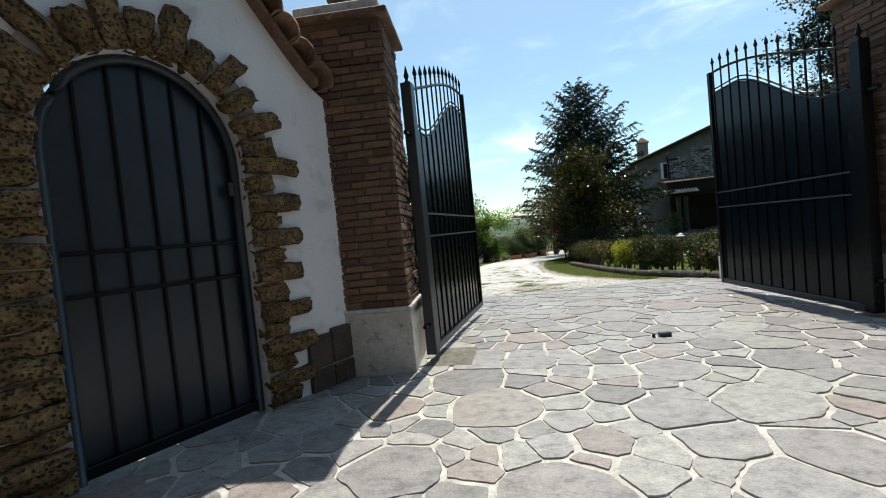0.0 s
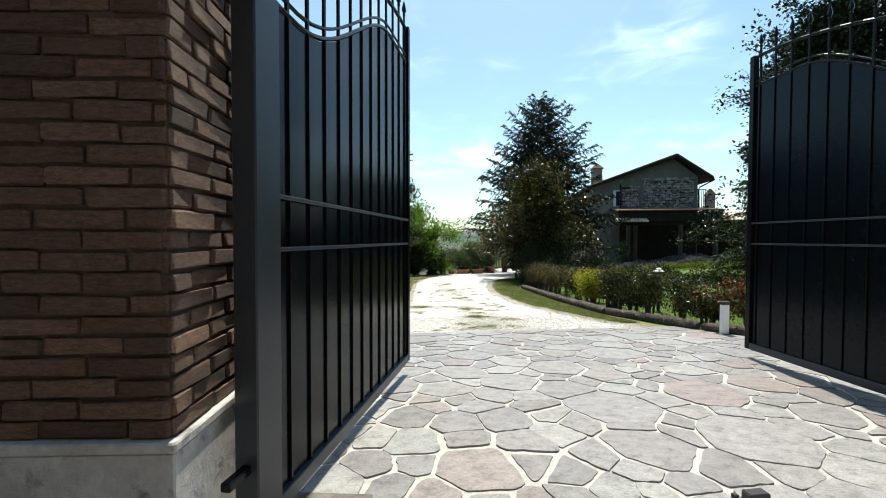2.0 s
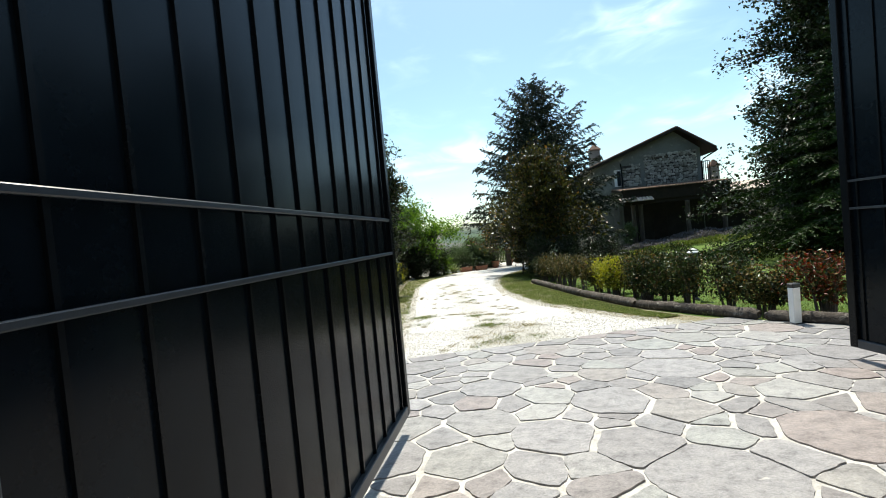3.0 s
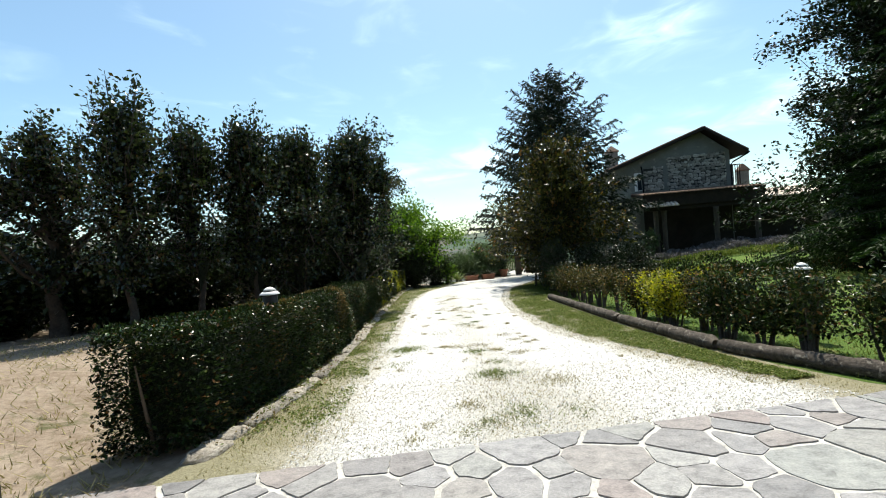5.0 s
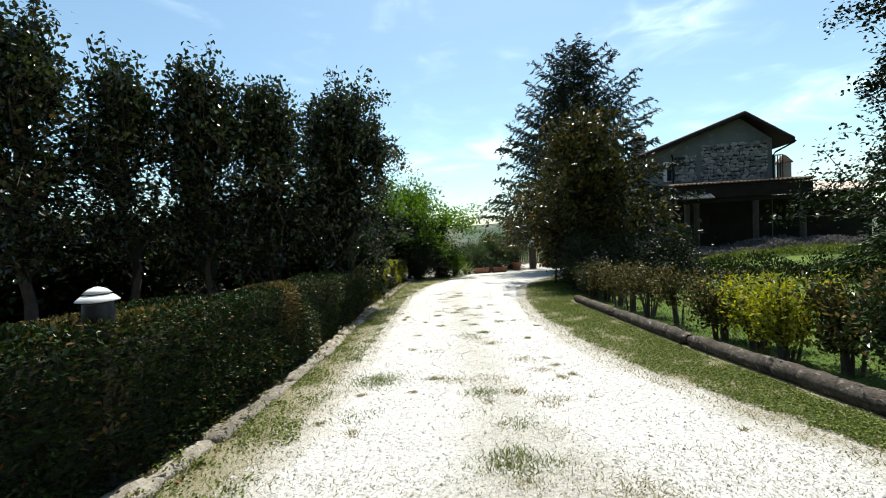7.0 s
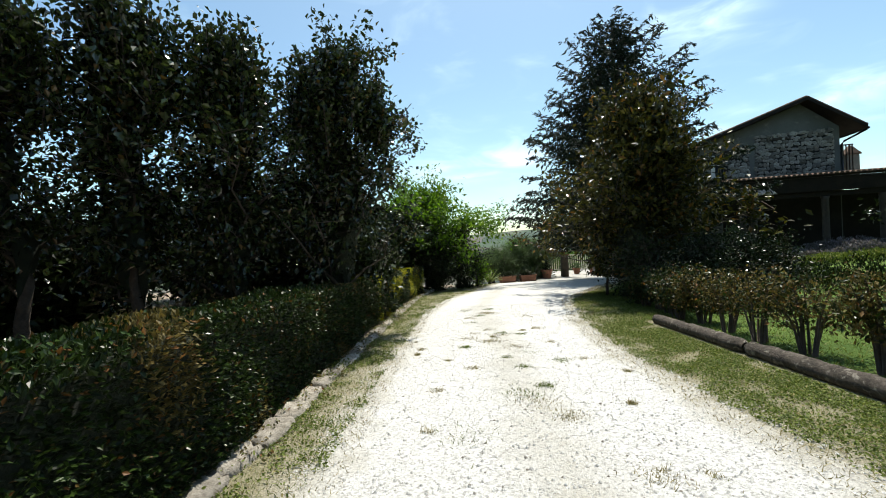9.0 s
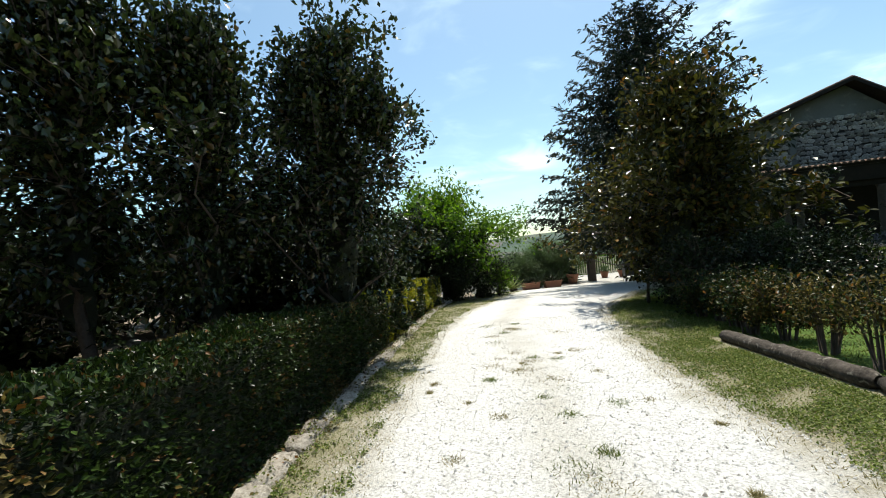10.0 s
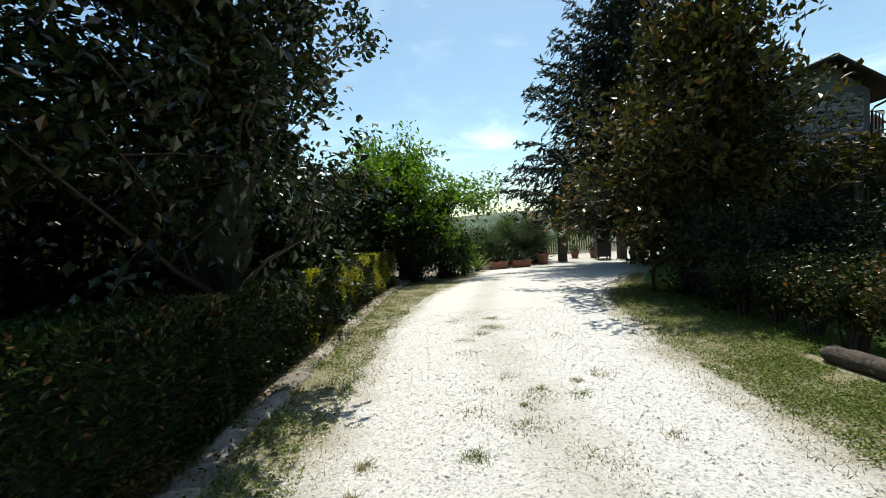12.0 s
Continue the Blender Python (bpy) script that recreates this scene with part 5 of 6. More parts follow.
    tagged(part("porch_tiles", bm, OLD_TILE, pr), kind="stuff")
    # Fascia made deeper so the eave's shadow is built in as dark board.
    part("porch_fascia", boxed(-4.7, 2.35, -2.86, -2.8, 3.08, 3.78, bev=0.01), WOOD, h, "dark porch fascia board, deepened to stand for eave shadow too")
    bm = bmesh.new()
    vs = [bm.verts.new((x, y, z + dz)) for dz in (0.0, 0.06) for x, y, z in ((-5.0, -3.35, 3.0), (-2.75, -3.35, 3.0), (-2.75, -2.87, 3.22), (-5.0, -2.87, 3.22))]
    for q in ((0, 1, 2, 3), (7, 6, 5, 4), (0, 4, 5, 1), (1, 5, 6, 2), (2, 6, 7, 3), (3, 7, 4, 0)):
        bm.faces.new([vs[i] for i in q])
    canopy = part("small_canopy", bm, WOOD, h, "narrow tiled canopy below the porch eave")
    bm = bmesh.new()
    for i in range(10):
        xx = -5.0 + 0.225 * i
        ring = [[bm.verts.new((xx + 0.11 + 0.095 * math.cos(math.pi * k / 5), y, z + 0.06 + 0.085 * math.sin(math.pi * k / 5))) for k in range(6)] for y, z in ((-3.42, 2.98), (-2.87, 3.22))]
        for k in range(5):
            bm.faces.new((ring[0][k], ring[0][k + 1], ring[1][k + 1], ring[1][k]))
        bm.faces.new(ring[0])
    tagged(part("canopy_tiles", bm, PALE_TILE, canopy), kind="stuff")
    part("porch_beam", boxed(-4.6, 2.3, -2.75, -2.55, 2.82, 3.07, bev=0.01), WOOD, h)
    part("porch_wall", boxed(-4.0, 1.7, -0.06, 0.0, -0.2, 4.0), STUCCO_SHADE, h, "inner porch wall, porch shade put into its colour")
    for x in (-4.0, -3.5, -0.4, 1.95):
        part("porch_post", lathe([(0.19, -0.25), (0.19, 0.1), (0.15, 0.2), (0.145, 2.65), (0.18, 2.82)], 12), PLINTH, h, "rough stone porch post", m=Matrix.Translation((x, -2.65, 0)), smooth=True)
    part("porch_door", boxed(-1.9, -0.9, -0.1, -0.04, -0.1, 2.1, bev=0.01), WOOD, h)
    part("shutter", boxed(-4.75, -4.28, -0.06, 0.0, 0.95, 2.7, bev=0.01), SHUTTER, h, "closed grey shutter")
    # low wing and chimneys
    # Wing wall takes the darkened plaster, so its shade is in the colour.
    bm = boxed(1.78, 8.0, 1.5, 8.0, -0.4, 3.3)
    part("wing_wall", bm, STUCCO_SHADE, h, "wing wall, shade put into its dark colour")
    bm = bmesh.new()
    vs = [bm.verts.new((x, y, z + dz)) for dz in (0, 0.1) for x, y, z in ((1.79, -1.4, 3.15), (8.4, -1.4, 3.15), (8.4, 4.0, 4.0), (1.79, 4.0, 4.0))]
    for q in ((0, 1, 2, 3), (7, 6, 5, 4), (0, 4, 5, 1), (1, 5, 6, 2), (2, 6, 7, 3), (3, 7, 4, 0)):
        bm.faces.new([vs[i] for i in q])
    wr = part("wing_roof", bm, WOOD, h)
    bm = bmesh.new()
    for i in range(29):
        xx = 1.85 + 0.22 * i
        ring = [[bm.verts.new((xx + 0.11 + 0.095 * math.cos(math.pi * k / 5), y, z + 0.1 + 0.085 * math.sin(math.pi * k / 5))) for k in range(6)] for y, z in ((-1.5, 3.12), (4.0, 4.0))]
        for k in range(5):
            bm.faces.new((ring[0][k], ring[0][k + 1], ring[1][k + 1], ring[1][k]))
        bm.faces.new(ring[0])
    tagged(part("wing_tiles", bm, PALE_TILE, wr), kind="stuff")
    for x, y, z0, z1, w in ((-4.95, 4.6, 5.5, 8.2, 0.42), (3.95, 3.0, 3.8, 5.5, 0.3)):
        c = part("chimney", boxed(x - w, x + w, y - w, y + w, z0, z1, bev=0.01), HOUSE_WALL, h)
        part("chimney_cap", lathe([(w * 1.75, z1), (w * 1.7, z1 + 0.08), (0.12, z1 + 0.55), (0.02, z1 + 0.6)], 4), OLD_TILE, c, m=Matrix.Translation((x, y, 0)) @ pose(0, 0, 0, 0, 0, 45))
    rail = part("balcony_rail", boxed(1.85, 2.5, 0.2, 0.25, 5.7, 5.76), WOOD, h)
    for k in range(5):
        part("baluster", boxed(1.88 + 0.14 * k, 1.92 + 0.14 * k, 0.2, 0.24, 4.2, 5.7), WOOD, rail)
    part("gutter", lathe([(0.06, 0.0), (0.06, 11.6)], 8), IRON, h, m=Matrix.Translation((xr + 0.9, -0.7, zre - 0.36)) @ pose(0, 0, 0, -90, 0, 0))
    link_mesh("downpipe", tubes_mesh("downpipe", [([(xr + 0.9, -0.6, zre - 0.4), (xr + 0.15, -0.1, zre - 0.85), (xr + 0.05, -0.06, zre - 1.0), (xr + 0.05, -0.06, 4.2)], [0.05] * 4)], 8), IRON, h)
    link_mesh("downpipe", tubes_mesh("downpipe", [([(-4.0, -0.08, 6.2), (-3.95, -0.08, 5.9), (-3.93, -0.08, 4.2)], [0.05] * 3)], 8), IRON, h)
    return h


house()
bm = boxed(-9.0, -6.25, -0.4, 0.0, -0.6, 1.25, bev=0.02)
tagged(part("garden_wall", bm, RUBBLE, m=pose(*HOUSE_AT, 0, 0, HOUSE_RZ)), "low pale stone garden wall beside the house", "wall")


def bank(name, label, mat, n, x0, x1, y0, y1, h, seed, size, category):
    """A low mass of plants before the porch."""
    r = np.random.default_rng(seed)
    m = pose(*HOUSE_AT, 0, 0, HOUSE_RZ)
    xs, ys = x0 + (x1 - x0) * r.random(n), y0 + (y1 - y0) * r.random(n)
    c = np.array([tuple(m @ Vector((a, b, 0))) for a, b in zip(xs, ys)])
    hh = np.array([h * (0.7 + 0.6 * noise.noise(Vector((a * 0.9, b * 0.9, seed)))) for a, b in zip(xs, ys)])
    c[:, 2] = np.array([land(a, b) for a, b, _ in c]) + np.maximum(0.0, hh) * r.random(n) ** 0.6
    out = np.zeros((n, 3)) + np.array((0, 0, 1.0))
    return tagged(link_mesh(name, leaf_mesh(name, c, out, size, size * 0.35, r), mat), label, category, kind="stuff")


bank("lavender_bed", "grey-purple lavender bed before the porch", LAVENDER, 9000, -6.5, 3.5, -5.2, -3.2, 0.65, 21, 0.16, "flower bed")
bank("low_hedge", "low green hedge across the lawn", BLADE, 8000, -6.5, 4.5, -8.2, -6.4, 0.4, 22, 0.15, "hedge")
bank("box_hedge", "dark low box hedge across the lawn", HEDGE, 22000, -9.0, 7.0, -14.2, -12.8, 0.95, 23, 0.11, "hedge")
crown_tree("yucca", "spiky light green plant by the porch corner", "plant", 17.6, 31.0, 2.0, 0.4, 0.6, OLIVE, 500, 0.4, 0.05, 103, "", 0.9, 16, core=0, clump=0.1, girth=0.06)


# ---- terrace at the bend ----
TERRACE_Z = land(9.0, 31.5)
bm = boxed(5.6, 14.5, 28.6, 36.0, TERRACE_Z - 0.5, TERRACE_Z + 0.05)
tagged(part("terrace", bm, GROUT), "pale paved terrace at the end of the drive", "terrace", kind="structure")


def lamp_pier(x, y, with_globe):
    p = thing("terrace_pier", "dark brick pier with a white globe lamp" if with_globe else "dark brick terrace pier", "pier", "terrace piers", (x, y, TERRACE_Z + 0.05))
    part("shaft", boxed(-0.17, 0.17, -0.17, 0.17, -0.02, 1.15, bev=0.01), PLINTH, p)
    part("cap", boxed(-0.21, 0.21, -0.21, 0.21, 1.15, 1.22, bev=0.01), BRICK, p)
    if with_globe:
        part("lamp_stem", lathe([(0.06, 1.22), (0.03, 1.27), (0.03, 1.36)], 10), BLACK, p)
        part("globe", lathe([(0.02 + 0.17 * math.sin(math.pi * k / 12), 1.53 - 0.17 * math.cos(math.pi * k / 12)) for k in range(13)], 18), GLOBE, p, "white opal globe", smooth=True)
    return p


lamp_pier(8.84, 32.3, True)
lamp_pier(11.6, 32.0, False)


def flower_pot(x, y, s, mat_leaf, seed):
    p = thing("flower_pot", "terracotta pot with green plants on the terrace", "flower pot", "terrace pots", (x, y, TERRACE_Z + 0.05))
    part("pot", lathe([(0.2 * s, -0.01), (0.29 * s, 0.4 * s), (0.33 * s, 0.41 * s), (0.33 * s, 0.5 * s), (0.27 * s, 0.5 * s), (0.25 * s, 0.44 * s)], 16), TERRACOTTA, p, smooth=False)
    r = np.random.default_rng(seed)
    c = r.normal(0, 0.16 * s, (260, 3)) + np.array((0, 0, 0.62 * s))
    c[:, 2] = np.maximum(c[:, 2], 0.42 * s)
    tagged(link_mesh("plant", leaf_mesh("plant", c, c - np.array((0, 0, 0.4)), 0.11, 0.05, r), mat_leaf, p), kind="stuff")


for k, (x, y, s) in enumerate([(7.7, 31.8, 0.95), (9.9, 33.4, 0.7), (10.7, 33.0, 0.75), (9.6, 34.4, 0.6)]):
    flower_pot(x, y, s, OLIVE if k % 2 else BROAD, 30 + k)
rail = thing("railing", "cream metal railing round the terrace", "railing", "", (9.0, 35.8, TERRACE_Z + 0.05))
part("top_rail", boxed(-0.2, 4.6, -0.02, 0.02, 0.98, 1.03), CREAM, rail)
part("low_rail", boxed(-0.2, 4.6, -0.015, 0.015, 0.1, 0.13), CREAM, rail)
for k in range(36):
    part("baluster", boxed(-0.2 + 0.135 * k, -0.16 + 0.135 * k, -0.02, 0.02, -0.02 if k % 9 == 0 else 0.1, 1.0), CREAM, rail)
for k, (x, y, h, w) in enumerate([(6.2, 32.8, 1.9, 1.1), (7.6, 33.2, 2.1, 1.15), (4.9, 32.2, 1.5, 1.0), (3.9, 31.4, 1.3, 0.9), (7.0, 34.4, 2.3, 1.3)]):
    crown_tree("rosemary_bush", "grey-green feathery bush behind the pots", "bush", x, y, h, 0.1, w, OLIVE, 17000, 0.1, 0.028, 110 + k, "bushes behind the terrace pots", 1.3, 30, clump=0.14)


for k, (x, y, h, w) in enumerate([(9.4, 37.6, 1.5, 1.1), (11.2, 37.9, 1.4, 1.2), (13.0, 37.5, 1.6, 1.1)]):
    crown_tree("terrace_shrub", "mid-green shrub beyond the terrace railing", "bush", x, y, h, 0.1, w, ROBINIA, 5000, 0.12, 0.05, 120 + k, "shrubs beyond the railing", 0.8, 26, clump=0.16, core=0.4)


def agave(x, y, s, n, seed, label, mat):
    """A rosette of long pointed leaves rising from one crown."""
    rr = random.Random(seed)
    a = thing("agave", label, "plant", "spiky plants by the terrace", (x, y, land(x, y)))
    part("stump", lathe([(0.1 * s, -0.03), (0.12 * s, 0.08 * s), (0.07 * s, 0.2 * s)], 10), BARK, a)
    for k in range(n):
        w, up = 2.4 * k, 0.35 + 0.9 * k / n
        d = Vector((math.cos(w), math.sin(w), 0))
        side = Vector((-d.y, d.x, 0))
        ln = s * rr.uniform(0.75, 1.1)
        bm = bmesh.new()
        rows = []
        for t, wd in ((0.0, 0.05), (0.35, 0.06), (0.7, 0.04), (1.0, 0.004)):
            c = d * (ln * t * math.cos(up)) + Vector((0, 0, 0.1 * s + ln * (t * math.sin(up) - 0.18 * t * t)))
            rows.append([bm.verts.new(c + side * (wd * s * q) + Vector((0, 0, 0.02 * s * abs(q) - (0.012 * s if q == 0 else 0)))) for q in (-1, 0, 1)])
        for p0, p1 in zip(rows, rows[1:]):
            for q in range(2):
                bm.faces.new((p0[q], p0[q + 1], p1[q + 1], p1[q]))
        part("leaf", bm, mat, a, smooth=True)


AGAVE_GREEN = surface("agave_green", (0.03, 0.06, 0.02), (0.09, 0.14, 0.05), 0.5, big=4, small=20, relief=0.1)
AGAVE_PALE = surface("agave_pale", (0.14, 0.2, 0.05), (0.32, 0.36, 0.12), 0.5, big=4, small=20, relief=0.1)
agave(4.3, 29.6, 0.75, 26, 301, "pale yellow-green spiky agave by the bend", AGAVE_PALE)
for k, (x, y, s_) in enumerate([(5.9, 31.3, 0.9), (6.9, 31.9, 1.1), (7.6, 32.4, 1.0), (5.2, 31.0, 0.8)]):
    agave(x, y, s_, 24, 302 + k, "dark green spiky agave behind the planters", AGAVE_GREEN)


def trough(x, y, rz, seed):
    """A long terracotta planter with a moulded rim and a row of low plants."""
    t = thing("planter", "long terracotta planter with low green plants", "planter", "terrace planters", (x, y, land(x, y) + 0.02), rz)
    bm = boxed(-0.42, 0.42, -0.15, 0.15, -0.03, 0.26, bev=0.015)
    for v in bm.verts:
        if v.co.z < 0.1:
            v.co.x *= 0.9
            v.co.y *= 0.82
    part("box", bm, TERRACOTTA, t)
    for y0, y1 in ((-0.175, -0.14), (0.14, 0.175)):
        part("rim", boxed(-0.45, 0.45, y0, y1, 0.25, 0.31, bev=0.01), TERRACOTTA, t)
    part("earth", boxed(-0.4, 0.4, -0.139, 0.139, 0.255, 0.28), SOIL, t)
    r = np.random.default_rng(seed)
    c = r.normal(0, 1, (420, 3)) * np.array((0.24, 0.08, 0.09)) + np.array((0, 0, 0.38))
    c[:, 2] = np.maximum(c[:, 2], 0.29)
    tagged(link_mesh("plant", leaf_mesh("plant", c, c * np.array((0.3, 1, 1)), 0.1, 0.045, r), BROAD, t), kind="stuff")


trough(6.45, 30.9, 12, 41)
trough(5.3, 30.3, 20, 42)
cab = thing("barbecue", "dark metal barbecue cabinet standing on the terrace", "barbecue", "", (10.75, 32.2, TERRACE_Z + 0.05), -8)
part("cabinet", boxed(-0.32, 0.32, -0.26, 0.26, 0.12, 0.85, bev=0.015), BLACK, cab)
part("hood", boxed(-0.34, 0.34, -0.28, 0.28, 0.87, 1.42, bev=0.09), BLACK, cab)
part("worktop", boxed(-0.36, 0.36, -0.3, 0.3, 0.85, 0.87), IRON, cab)
part("hood_handle", boxed(-0.22, 0.22, -0.34, -0.31, 1.02, 1.05, bev=0.008), FRAME, cab)
for xx in (-0.27, 0.27):
    for yy in (-0.21, 0.21):
        part("leg", boxed(xx - 0.03, xx + 0.03, yy - 0.03, yy + 0.03, -0.01, 0.12), BLACK, cab)


# ---- parked car under the cedar ----
def car(x, y, rz):
    c = thing("car", "dark grey parked car under the cedar", "car", "", (x, y, land(x, y)), rz)
    bm = bmesh.new()
    prof = [(-2.0, 0.35), (-2.05, 0.7), (-1.9, 0.9), (-1.2, 0.98), (-0.6, 1.4), (0.7, 1.43), (1.5, 1.05), (1.95, 0.95), (2.05, 0.6), (2.0, 0.35)]
    f = bm.faces.new([bm.verts.new((a, -0.82, b)) for a, b in prof])
    r = bmesh.ops.extrude_face_region(bm, geom=[f])
    bmesh.ops.translate(bm, vec=(0, 1.64, 0), verts=[v for v in r["geom"] if isinstance(v, bmesh.types.BMVert)])
    for v in bm.verts:
        if v.co.z > 1.2:
            v.co.y *= 0.8
    bmesh.ops.bevel(bm, geom=bm.edges[:], offset=0.05, segments=2, affect="EDGES")
    part("body", bm, CAR_PAINT, c, smooth=False)
    for sgn in (-1, 1):
        bm = bmesh.new()
        q = [(-0.95, 1.0), (-0.5, 1.33), (0.65, 1.36), (1.2, 1.05)]
        vs = [bm.verts.new((a, sgn * (0.825 if b < 1.1 else 0.70), b)) for a, b in q]
        bm.faces.new(vs)
        r = bmesh.ops.extrude_face_region(bm, geom=bm.faces[:])
        bmesh.ops.translate(bm, vec=(0, -0.02 * sgn, 0), verts=[v for v in r["geom"] if isinstance(v, bmesh.types.BMVert)])
        part("side_window", bm, GLASS_DARK, c)
        for xx in (-1.3, 1.3):
            w = part("wheel", lathe([(0.2, -0.1), (0.31, -0.1), (0.32, 0.0), (0.31, 0.1), (0.2, 0.1)], 18), BLACK, c, m=Matrix.Translation((xx, sgn * 0.74, 0.31)) @ pose(0, 0, 0, 90, 0, 0))
            part("rim", lathe([(0.19, -0.06), (0.19, 0.06)], 14), CAR_PAINT, w)


car(23.2, 23.2, 20)


# ---- grass, tufts, pebbles ----
def blades(name, label, mat, xy, height, width, seed, lift=0.0):
    r = np.random.default_rng(seed)
    n = len(xy)
    base = np.array([(a, b, land(a, b) + lift) for a, b in xy])
    d = r.normal(0, 0.85, (n, 3))
    d[:, 2] = 1.0
    d *= (height * (0.4 + 0.9 * r.random(n)))[:, None]
    w = r.normal(0, 1, (n, 3))
    w[:, 2] = 0
    w /= np.linalg.norm(w, axis=1)[:, None] + 1e-9
    w *= width
    v = np.stack([base - w, base + w, base + d], 1)
    me = bpy.data.meshes.new(name)
    me.from_pydata(v.reshape(-1, 3).tolist(), [], np.arange(3 * n).reshape(-1, 3).tolist())
    return tagged(link_mesh(name, me, mat), label, "grass", kind="stuff")


def scatter(n, seed, y0, y1, fx0, fx1, power=1.0):
    r = np.random.default_rng(seed)
    out = []
    for yy, u in zip(y0 + (y1 - y0) * r.random(n), r.random(n) ** power):
        out.append((fx0(yy) + (fx1(yy) - fx0(yy)) * u, yy))
    return out


def turf(name, label, mat, xy, size, seed, bare, lift=0.0):
    """Low clover-like turf: small leaves lying close to the ground."""
    r = np.random.default_rng(seed)
    n = len(xy)
    jit = r.normal(0, 0.22, n)
    c = np.array([(a, b, land(a, b) + lift * max(0.0, 1 - abs(a - kerb_x(b)) / 0.12) ** 0.4) for (a, b), g in zip(xy, jit) if noise.noise(Vector((a * 2.3, b * 2.3, seed * 1.0))) + 0.5 * noise.noise(Vector((a * 7, b * 7, 2.0))) + g > bare])
    n = len(c)
    c[:, 2] += 0.006 + 0.02 * r.random(n)
    out = r.normal(0, 1, (n, 3)) * np.array((1, 1, 0.35))
    tagged(link_mesh(name, leaf_mesh(name, c, out, size, size * 0.6, r), mat), label, "turf", kind="stuff")


turf("verge_turf", "dense low clover turf beside the logs", BLADE, scatter(125000, 171, 8.75, 22, lambda y: along(EDGE_R, y) + 0.1 + 0.1 * noise.noise(Vector((y * 4, 1, 1))), lambda y: log_x(y) - 0.14 + (0.7 if y > 16.9 else 0.0), 0.75), 0.021, 21, -0.26)
turf("kerb_turf", "patchy low turf along the kerb", BLADE, scatter(52000, 172, 8.9, 29, lambda y: kerb_x(y) + 0.1, lambda y: along(EDGE_L, y) + 0.1 * noise.noise(Vector((y * 5, 2, 1))), 1.15), 0.022, 22, 0.06)
turf("kerb_litter", "dry brown leaf litter along the kerb", HEDGE_DRY, scatter(5000, 173, 8.7, 25, lambda y: kerb_x(y) - 0.2, lambda y: kerb_x(y) + 0.2), 0.03, 23, 0.0, 0.055)
turf("kerb_weeds", "small green weeds growing over the kerb", BLADE, scatter(9000, 174, 8.7, 25, lambda y: kerb_x(y) - 0.12, lambda y: kerb_x(y) + 0.16), 0.024, 24, 0.3, 0.055)
blades("verge_grass", "short green grass verge beside the log edging", BLADE, scatter(16000, 71, 9.2, 24, lambda y: along(EDGE_R, y) + 0.12, lambda y: log_x(y) - 0.12, 0.6), 0.02, 0.003, 1)
blades("verge_straw", "dry straw-coloured grass of the verge", STRAW, scatter(16000, 72, 8.7, 24, lambda y: along(EDGE_R, y) - 0.15, lambda y: log_x(y) - 0.02), 0.026, 0.0035, 2)
blades("kerb_grass", "thin green grass along the kerb", BLADE, scatter(9000, 73, 8.7, 25, lambda y: kerb_x(y) + 0.06, lambda y: along(EDGE_L, y) - 0.05), 0.024, 0.003, 3)
blades("kerb_straw", "dry grass along the kerb", STRAW, scatter(9000, 74, 8.6, 25, lambda y: kerb_x(y) + 0.06, lambda y: along(EDGE_L, y) + 0.15), 0.025, 0.003, 4)
blades("gravel_straw", "dry straw where paving meets gravel", STRAW, scatter(9000, 79, 8.25, 10.0, lambda y: kerb_x(y) + 0.1, lambda y: log_x(y) - 0.05), 0.016, 0.003, 7)
blades("lawn_grass", "mown lawn grass behind the hedge", BLADE, scatter(26000, 75, 7.0, 19, lambda y: log_x(y) + 0.1, lambda y: log_x(y) + 5.0, 1.3), 0.04, 0.006, 5)
blades("orchard_weeds", "sparse dry weeds on the orchard soil", STRAW, scatter(7000, 76, 6.0, 14, lambda y: kerb_x(y) - 0.3, lambda y: kerb_x(y) - 6.0, 1.4), 0.07, 0.006, 6)


def tuft(x, y, rad, n, mat, h, seed, label):
    r = np.random.default_rng(seed)
    p = r.normal(0, rad * 0.5, (n, 2)) + np.array((x, y))
    ob = blades("grass_tuft", label, mat, p.tolist(), h * 0.75, 0.0032, seed)
    return ob


tuft(1.95, 9.95, 0.2, 700, BLADE, 0.04, 201, "low weed patch on the gravel crown")
tuft(2.5, 9.5, 0.25, 500, STRAW, 0.03, 202, "low dry weed patch on the gravel crown")
tuft(1.02, 11.75, 0.28, 1600, BLADE, 0.028, 200, "low green weed patch on the gravel")
rr = random.Random(77)
for k in range(56):
    y = 8.5 + 11.0 * rr.random() ** 1.7
    x = along(CROWN, y) + rr.gauss(0, 0.28)
    tuft(x, y, rr.uniform(0.08, 0.22), rr.randint(60, 240), STRAW if rr.random() < 0.6 else BLADE, rr.uniform(0.015, 0.04), 210 + k, "small dry grass tuft on the gravel crown")
for k in range(30):
    y = 8.4 + 8.5 * rr.random() ** 1.4
    x = rr.uniform(along(EDGE_L, y), along(EDGE_R, y))
    tuft(x, y, rr.uniform(0.03, 0.09), rr.randint(30, 120), STRAW, rr.uniform(0.02, 0.05), 300 + k, "small dry grass tuft on the gravel")


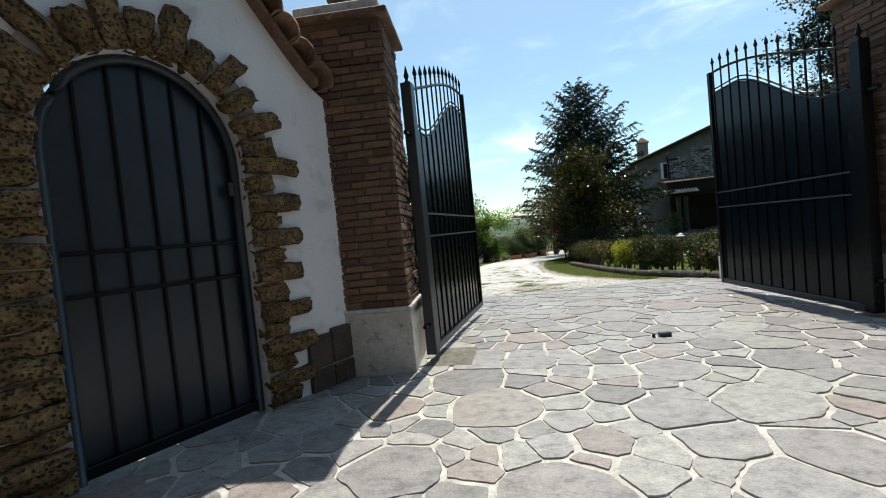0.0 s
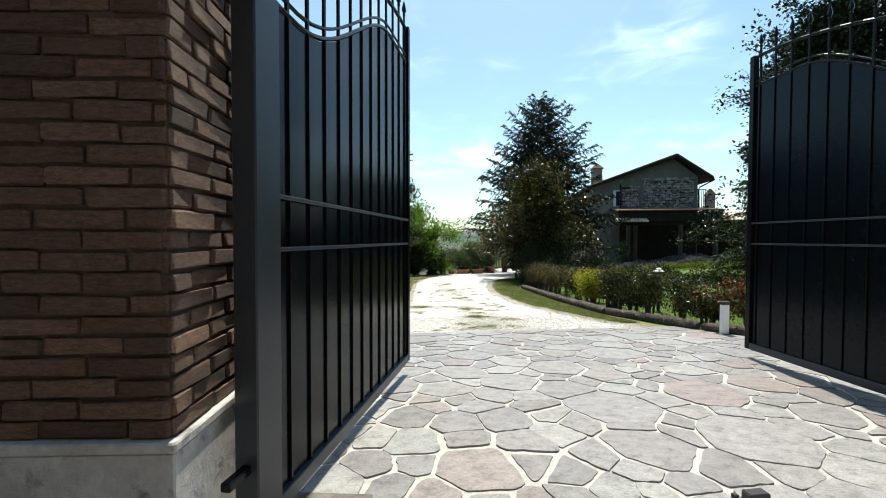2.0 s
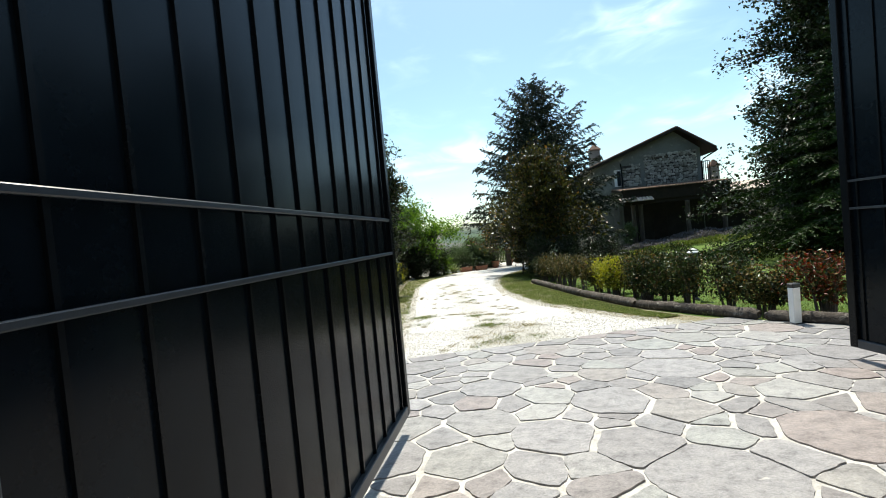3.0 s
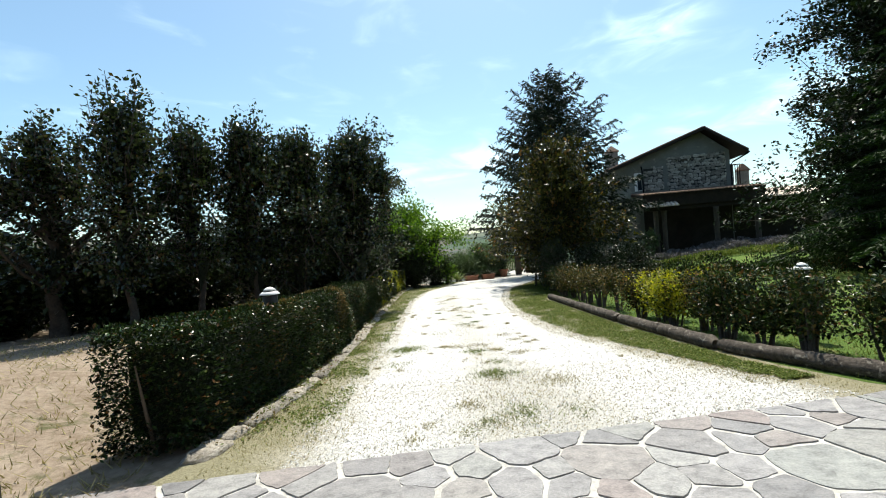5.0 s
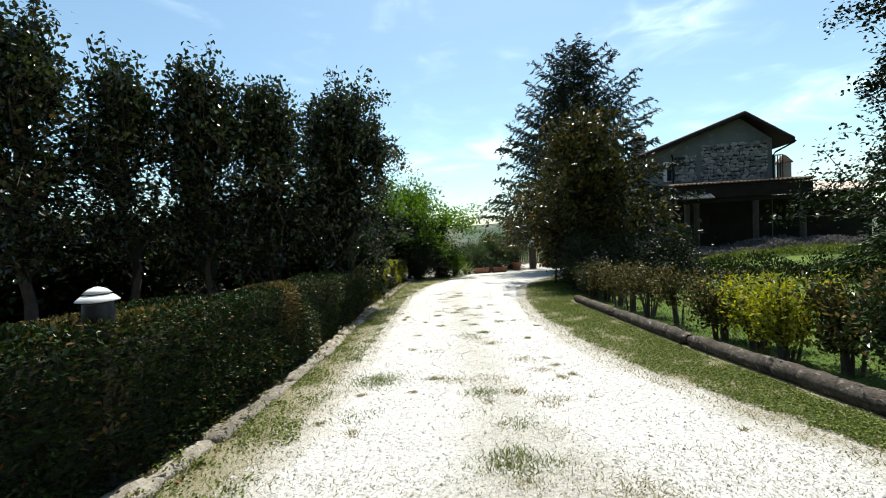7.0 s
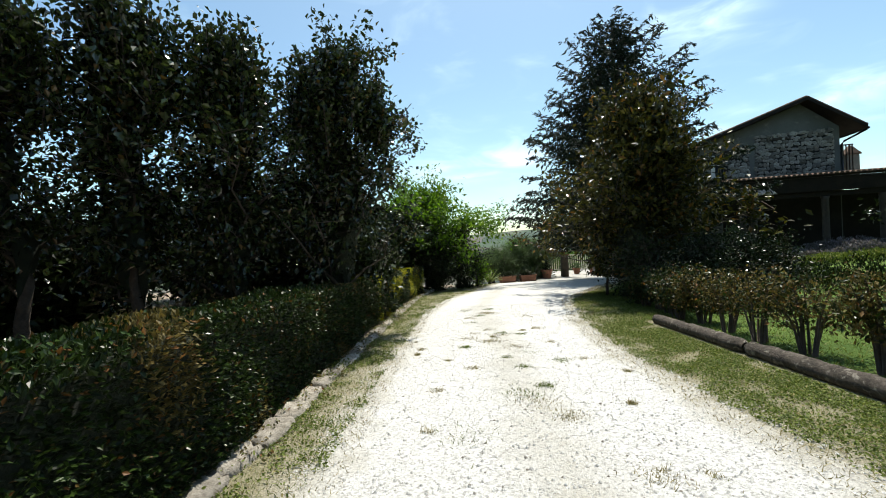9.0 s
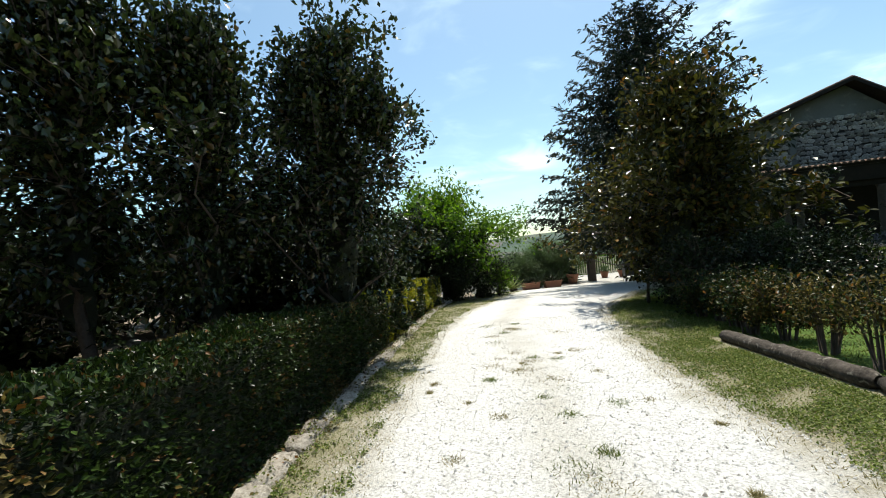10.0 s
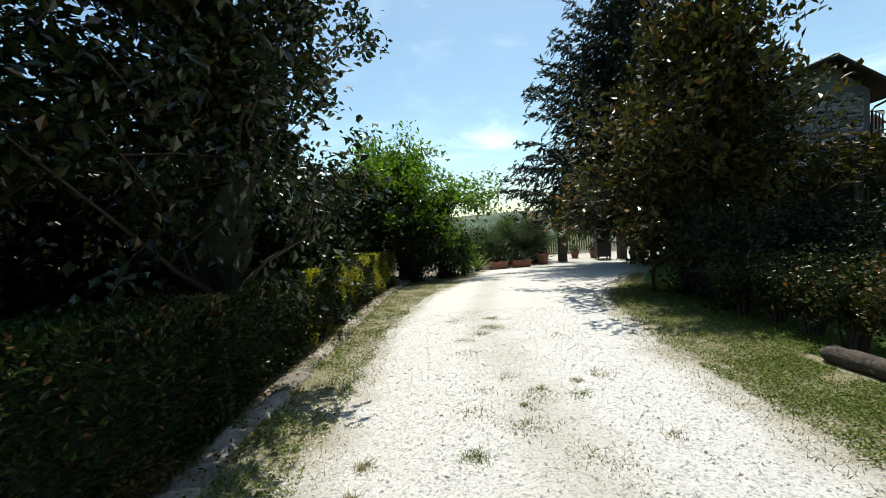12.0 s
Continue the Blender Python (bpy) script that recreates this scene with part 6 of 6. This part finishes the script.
def pebbles(n, seed):
    r = np.random.default_rng(seed)
    ys = 8.2 + 12 * r.random(n) ** 1.5
    us = r.random(n)
    oct_ = np.array([(1, 0, 0), (-1, 0, 0), (0, 1, 0), (0, -1, 0), (0, 0, 0.7), (0, 0, -0.5)])
    fs = np.array([(0, 2, 4), (2, 1, 4), (1, 3, 4), (3, 0, 4), (2, 0, 5), (1, 2, 5), (3, 1, 5), (0, 3, 5)])
    vs, faces = [], []
    for k in range(n):
        x = along(EDGE_L, ys[k]) - 0.2 + us[k] * (along(EDGE_R, ys[k]) - along(EDGE_L, ys[k]) + 0.4)
        s = 0.005 + 0.009 * r.random() ** 3
        q = (oct_ * (s * (0.7 + 0.6 * r.random((6, 1))))) + np.array((x, ys[k], drive_z(ys[k]) + s * 0.25))
        vs.append(q)
        faces.append(fs + 6 * k)
    me = bpy.data.meshes.new("pebbles")
    me.from_pydata(np.concatenate(vs).tolist(), [], np.concatenate(faces).tolist())
    tagged(link_mesh("pebbles", me, PEBBLE), "loose white limestone pebbles on the drive", "gravel", kind="stuff")


pebbles(22000, 5)


# ---- crazy paving, stone by stone ----
def paving():
    rr, r = random.Random(12), np.random.default_rng(12)
    x0, x1, y0, y1 = -4.2, 8.4, 0.2, 8.27

    def far_edge(y):
        return min(x1, log_x(y) + 0.02) if y > 6.2 else x1

    vs, fs = [], []
    for j in range(43):
        y = y0 + (y1 - y0) * j / 42
        vs += [(x0 + (far_edge(y) - x0) * k / 20, y, drive_z(y) + 0.002) for k in range(21)]
    for j in range(42):
        fs += [(21 * j + k, 21 * j + k + 1, 21 * j + k + 22, 21 * j + k + 21) for k in range(20)]
    me = bpy.data.meshes.new("pavement")
    me.from_pydata(vs, [], fs)
    bed = tagged(link_mesh("pavement", me, GROUT), "crazy paving of grey and pinkish stones in wide pale joints", "ground", kind="structure")
    pts = []
    tries = 0
    while tries < 26000:
        tries += 1
        p = (rr.uniform(x0, x1), rr.uniform(y0, y1))
        d = 0.13 + 0.34 * rr.random() ** 1.5
        if all(0.62 * (p[0] - q[0]) ** 2 + (p[1] - q[1]) ** 2 + 0.3 * (p[0] - q[0]) * (p[1] - q[1]) > ((d + q[2]) / 2) ** 2 for q in pts):
            pts.append((p[0], p[1], d))
    P = np.array(pts)
    rest_v, rest_f = [], []
    made = 0
    for i, (px_, py_, wd) in enumerate(pts):
        poly = [(x0, y0), (x1, y0), (x1, y1), (x0, y1)]
        near = np.argsort((P[:, 0] - px_) ** 2 + (P[:, 1] - py_) ** 2)[1:26]
        for j in near:
            qx, qy, qw = pts[j]
            dx, dy = qx - px_, qy - py_
            dist = math.hypot(dx, dy)
            t = 0.5 + (wd * wd - qw * qw) / (8 * dist * dist) * 2
            joint = 0.004 + 0.019 * (0.5 + 0.5 * math.sin(min(i, j) * 12.9 + max(i, j) * 78.2)) ** 1.3
            lim = t * dist - joint
            ux, uy = dx / dist, dy / dist
            res = []
            for a, b in zip(poly, poly[1:] + poly[:1]):
                da = (a[0] - px_) * ux + (a[1] - py_) * uy - lim
                db = (b[0] - px_) * ux + (b[1] - py_) * uy - lim
                if da <= 0:
                    res.append(a)
                if da * db < 0:
                    s = da / (da - db)
                    res.append((a[0] + (b[0] - a[0]) * s, a[1] + (b[1] - a[1]) * s))
            poly = res
            if len(poly) < 3:
                break
        if len(poly) < 3:
            continue
        cx, cy = sum(p[0] for p in poly) / len(poly), sum(p[1] for p in poly) / len(poly)
        line = []
        for a, b in zip(poly, poly[1:] + poly[:1]):
            ln = math.hypot(b[0] - a[0], b[1] - a[1])
            k = 0.03
            if ln > 0.07:
                bow = rr.uniform(-0.03, 0.02) * ln
                cuts = min(6, 2 + int(ln / 0.06))
                for q in range(cuts + 1):
                    u = k + (1 - 2 * k) * q / cuts
                    w = bow * math.sin(math.pi * u) + (rr.uniform(-0.008, 0.004) if 0 < q < cuts else 0.0)
                    line.append((a[0] + (b[0] - a[0]) * u - (b[1] - a[1]) / ln * w, a[1] + (b[1] - a[1]) * u + (b[0] - a[0]) / ln * w))
            else:
                line.append(((a[0] + b[0]) / 2, (a[1] + b[1]) / 2))
        if len(line) < 3 or max(x for x, _ in line) > far_edge(cy) + 0.1:
            continue
        n = len(line)
        lift = 0.0105 + rr.uniform(-0.003, 0.003)
        top = [(cx + (x - cx) * 0.994 - cx, cy + (y - cy) * 0.994 - cy, drive_z(y) - drive_z(cy) + lift) for x, y in line]
        low = [(x - cx, y - cy, drive_z(y) - drive_z(cy) - 0.004) for x, y in line]
        vs = top + low
        fs = [tuple(range(n))] + [(k, n + k, n + (k + 1) % n, (k + 1) % n) for k in range(n)]
        if 1.2 < cy < 7.0 and -1.2 < cx < 4.4 and made < 300:
            me = bpy.data.meshes.new("paving_stone")
            me.from_pydata(vs, [], fs)
            link_mesh("paving_stone", me, PAVE, bed, m=Matrix.Translation((cx, cy, drive_z(cy))))
            made += 1
        else:
            o = len(rest_v)
            rest_v += [(x + cx, y + cy, z + drive_z(cy)) for x, y, z in vs]
            rest_f += [tuple(q + o for q in f) for f in fs]
    me = bpy.data.meshes.new("outer_paving")
    me.from_pydata(rest_v, [], rest_f)
    tagged(link_mesh("outer_paving", me, PAVE, bed), kind="stuff")


paving()


# ---- unseen road and wall behind the start, added to cut bounce and sky light ----
ASPHALT = surface("asphalt", (0.035, 0.035, 0.036), (0.07, 0.07, 0.072), 0.9, big=0.6, small=60, relief=0.6, depth=0.006)
tagged(part("street", boxed(-40, 40, -4.8, 0.198, -0.3, 0.004), ASPHALT), "unseen grey asphalt added outside the gate to cut bounce light", "road", kind="structure")
# Added 11 m dark wall, never in view, keeps sky light off the gate.
tagged(part("wall_sky_block", boxed(-40, 40, -5.3, -4.8, -0.4, 11.0), PLINTH), "unseen dark wall added behind the start to block sky light", "wall", kind="structure")
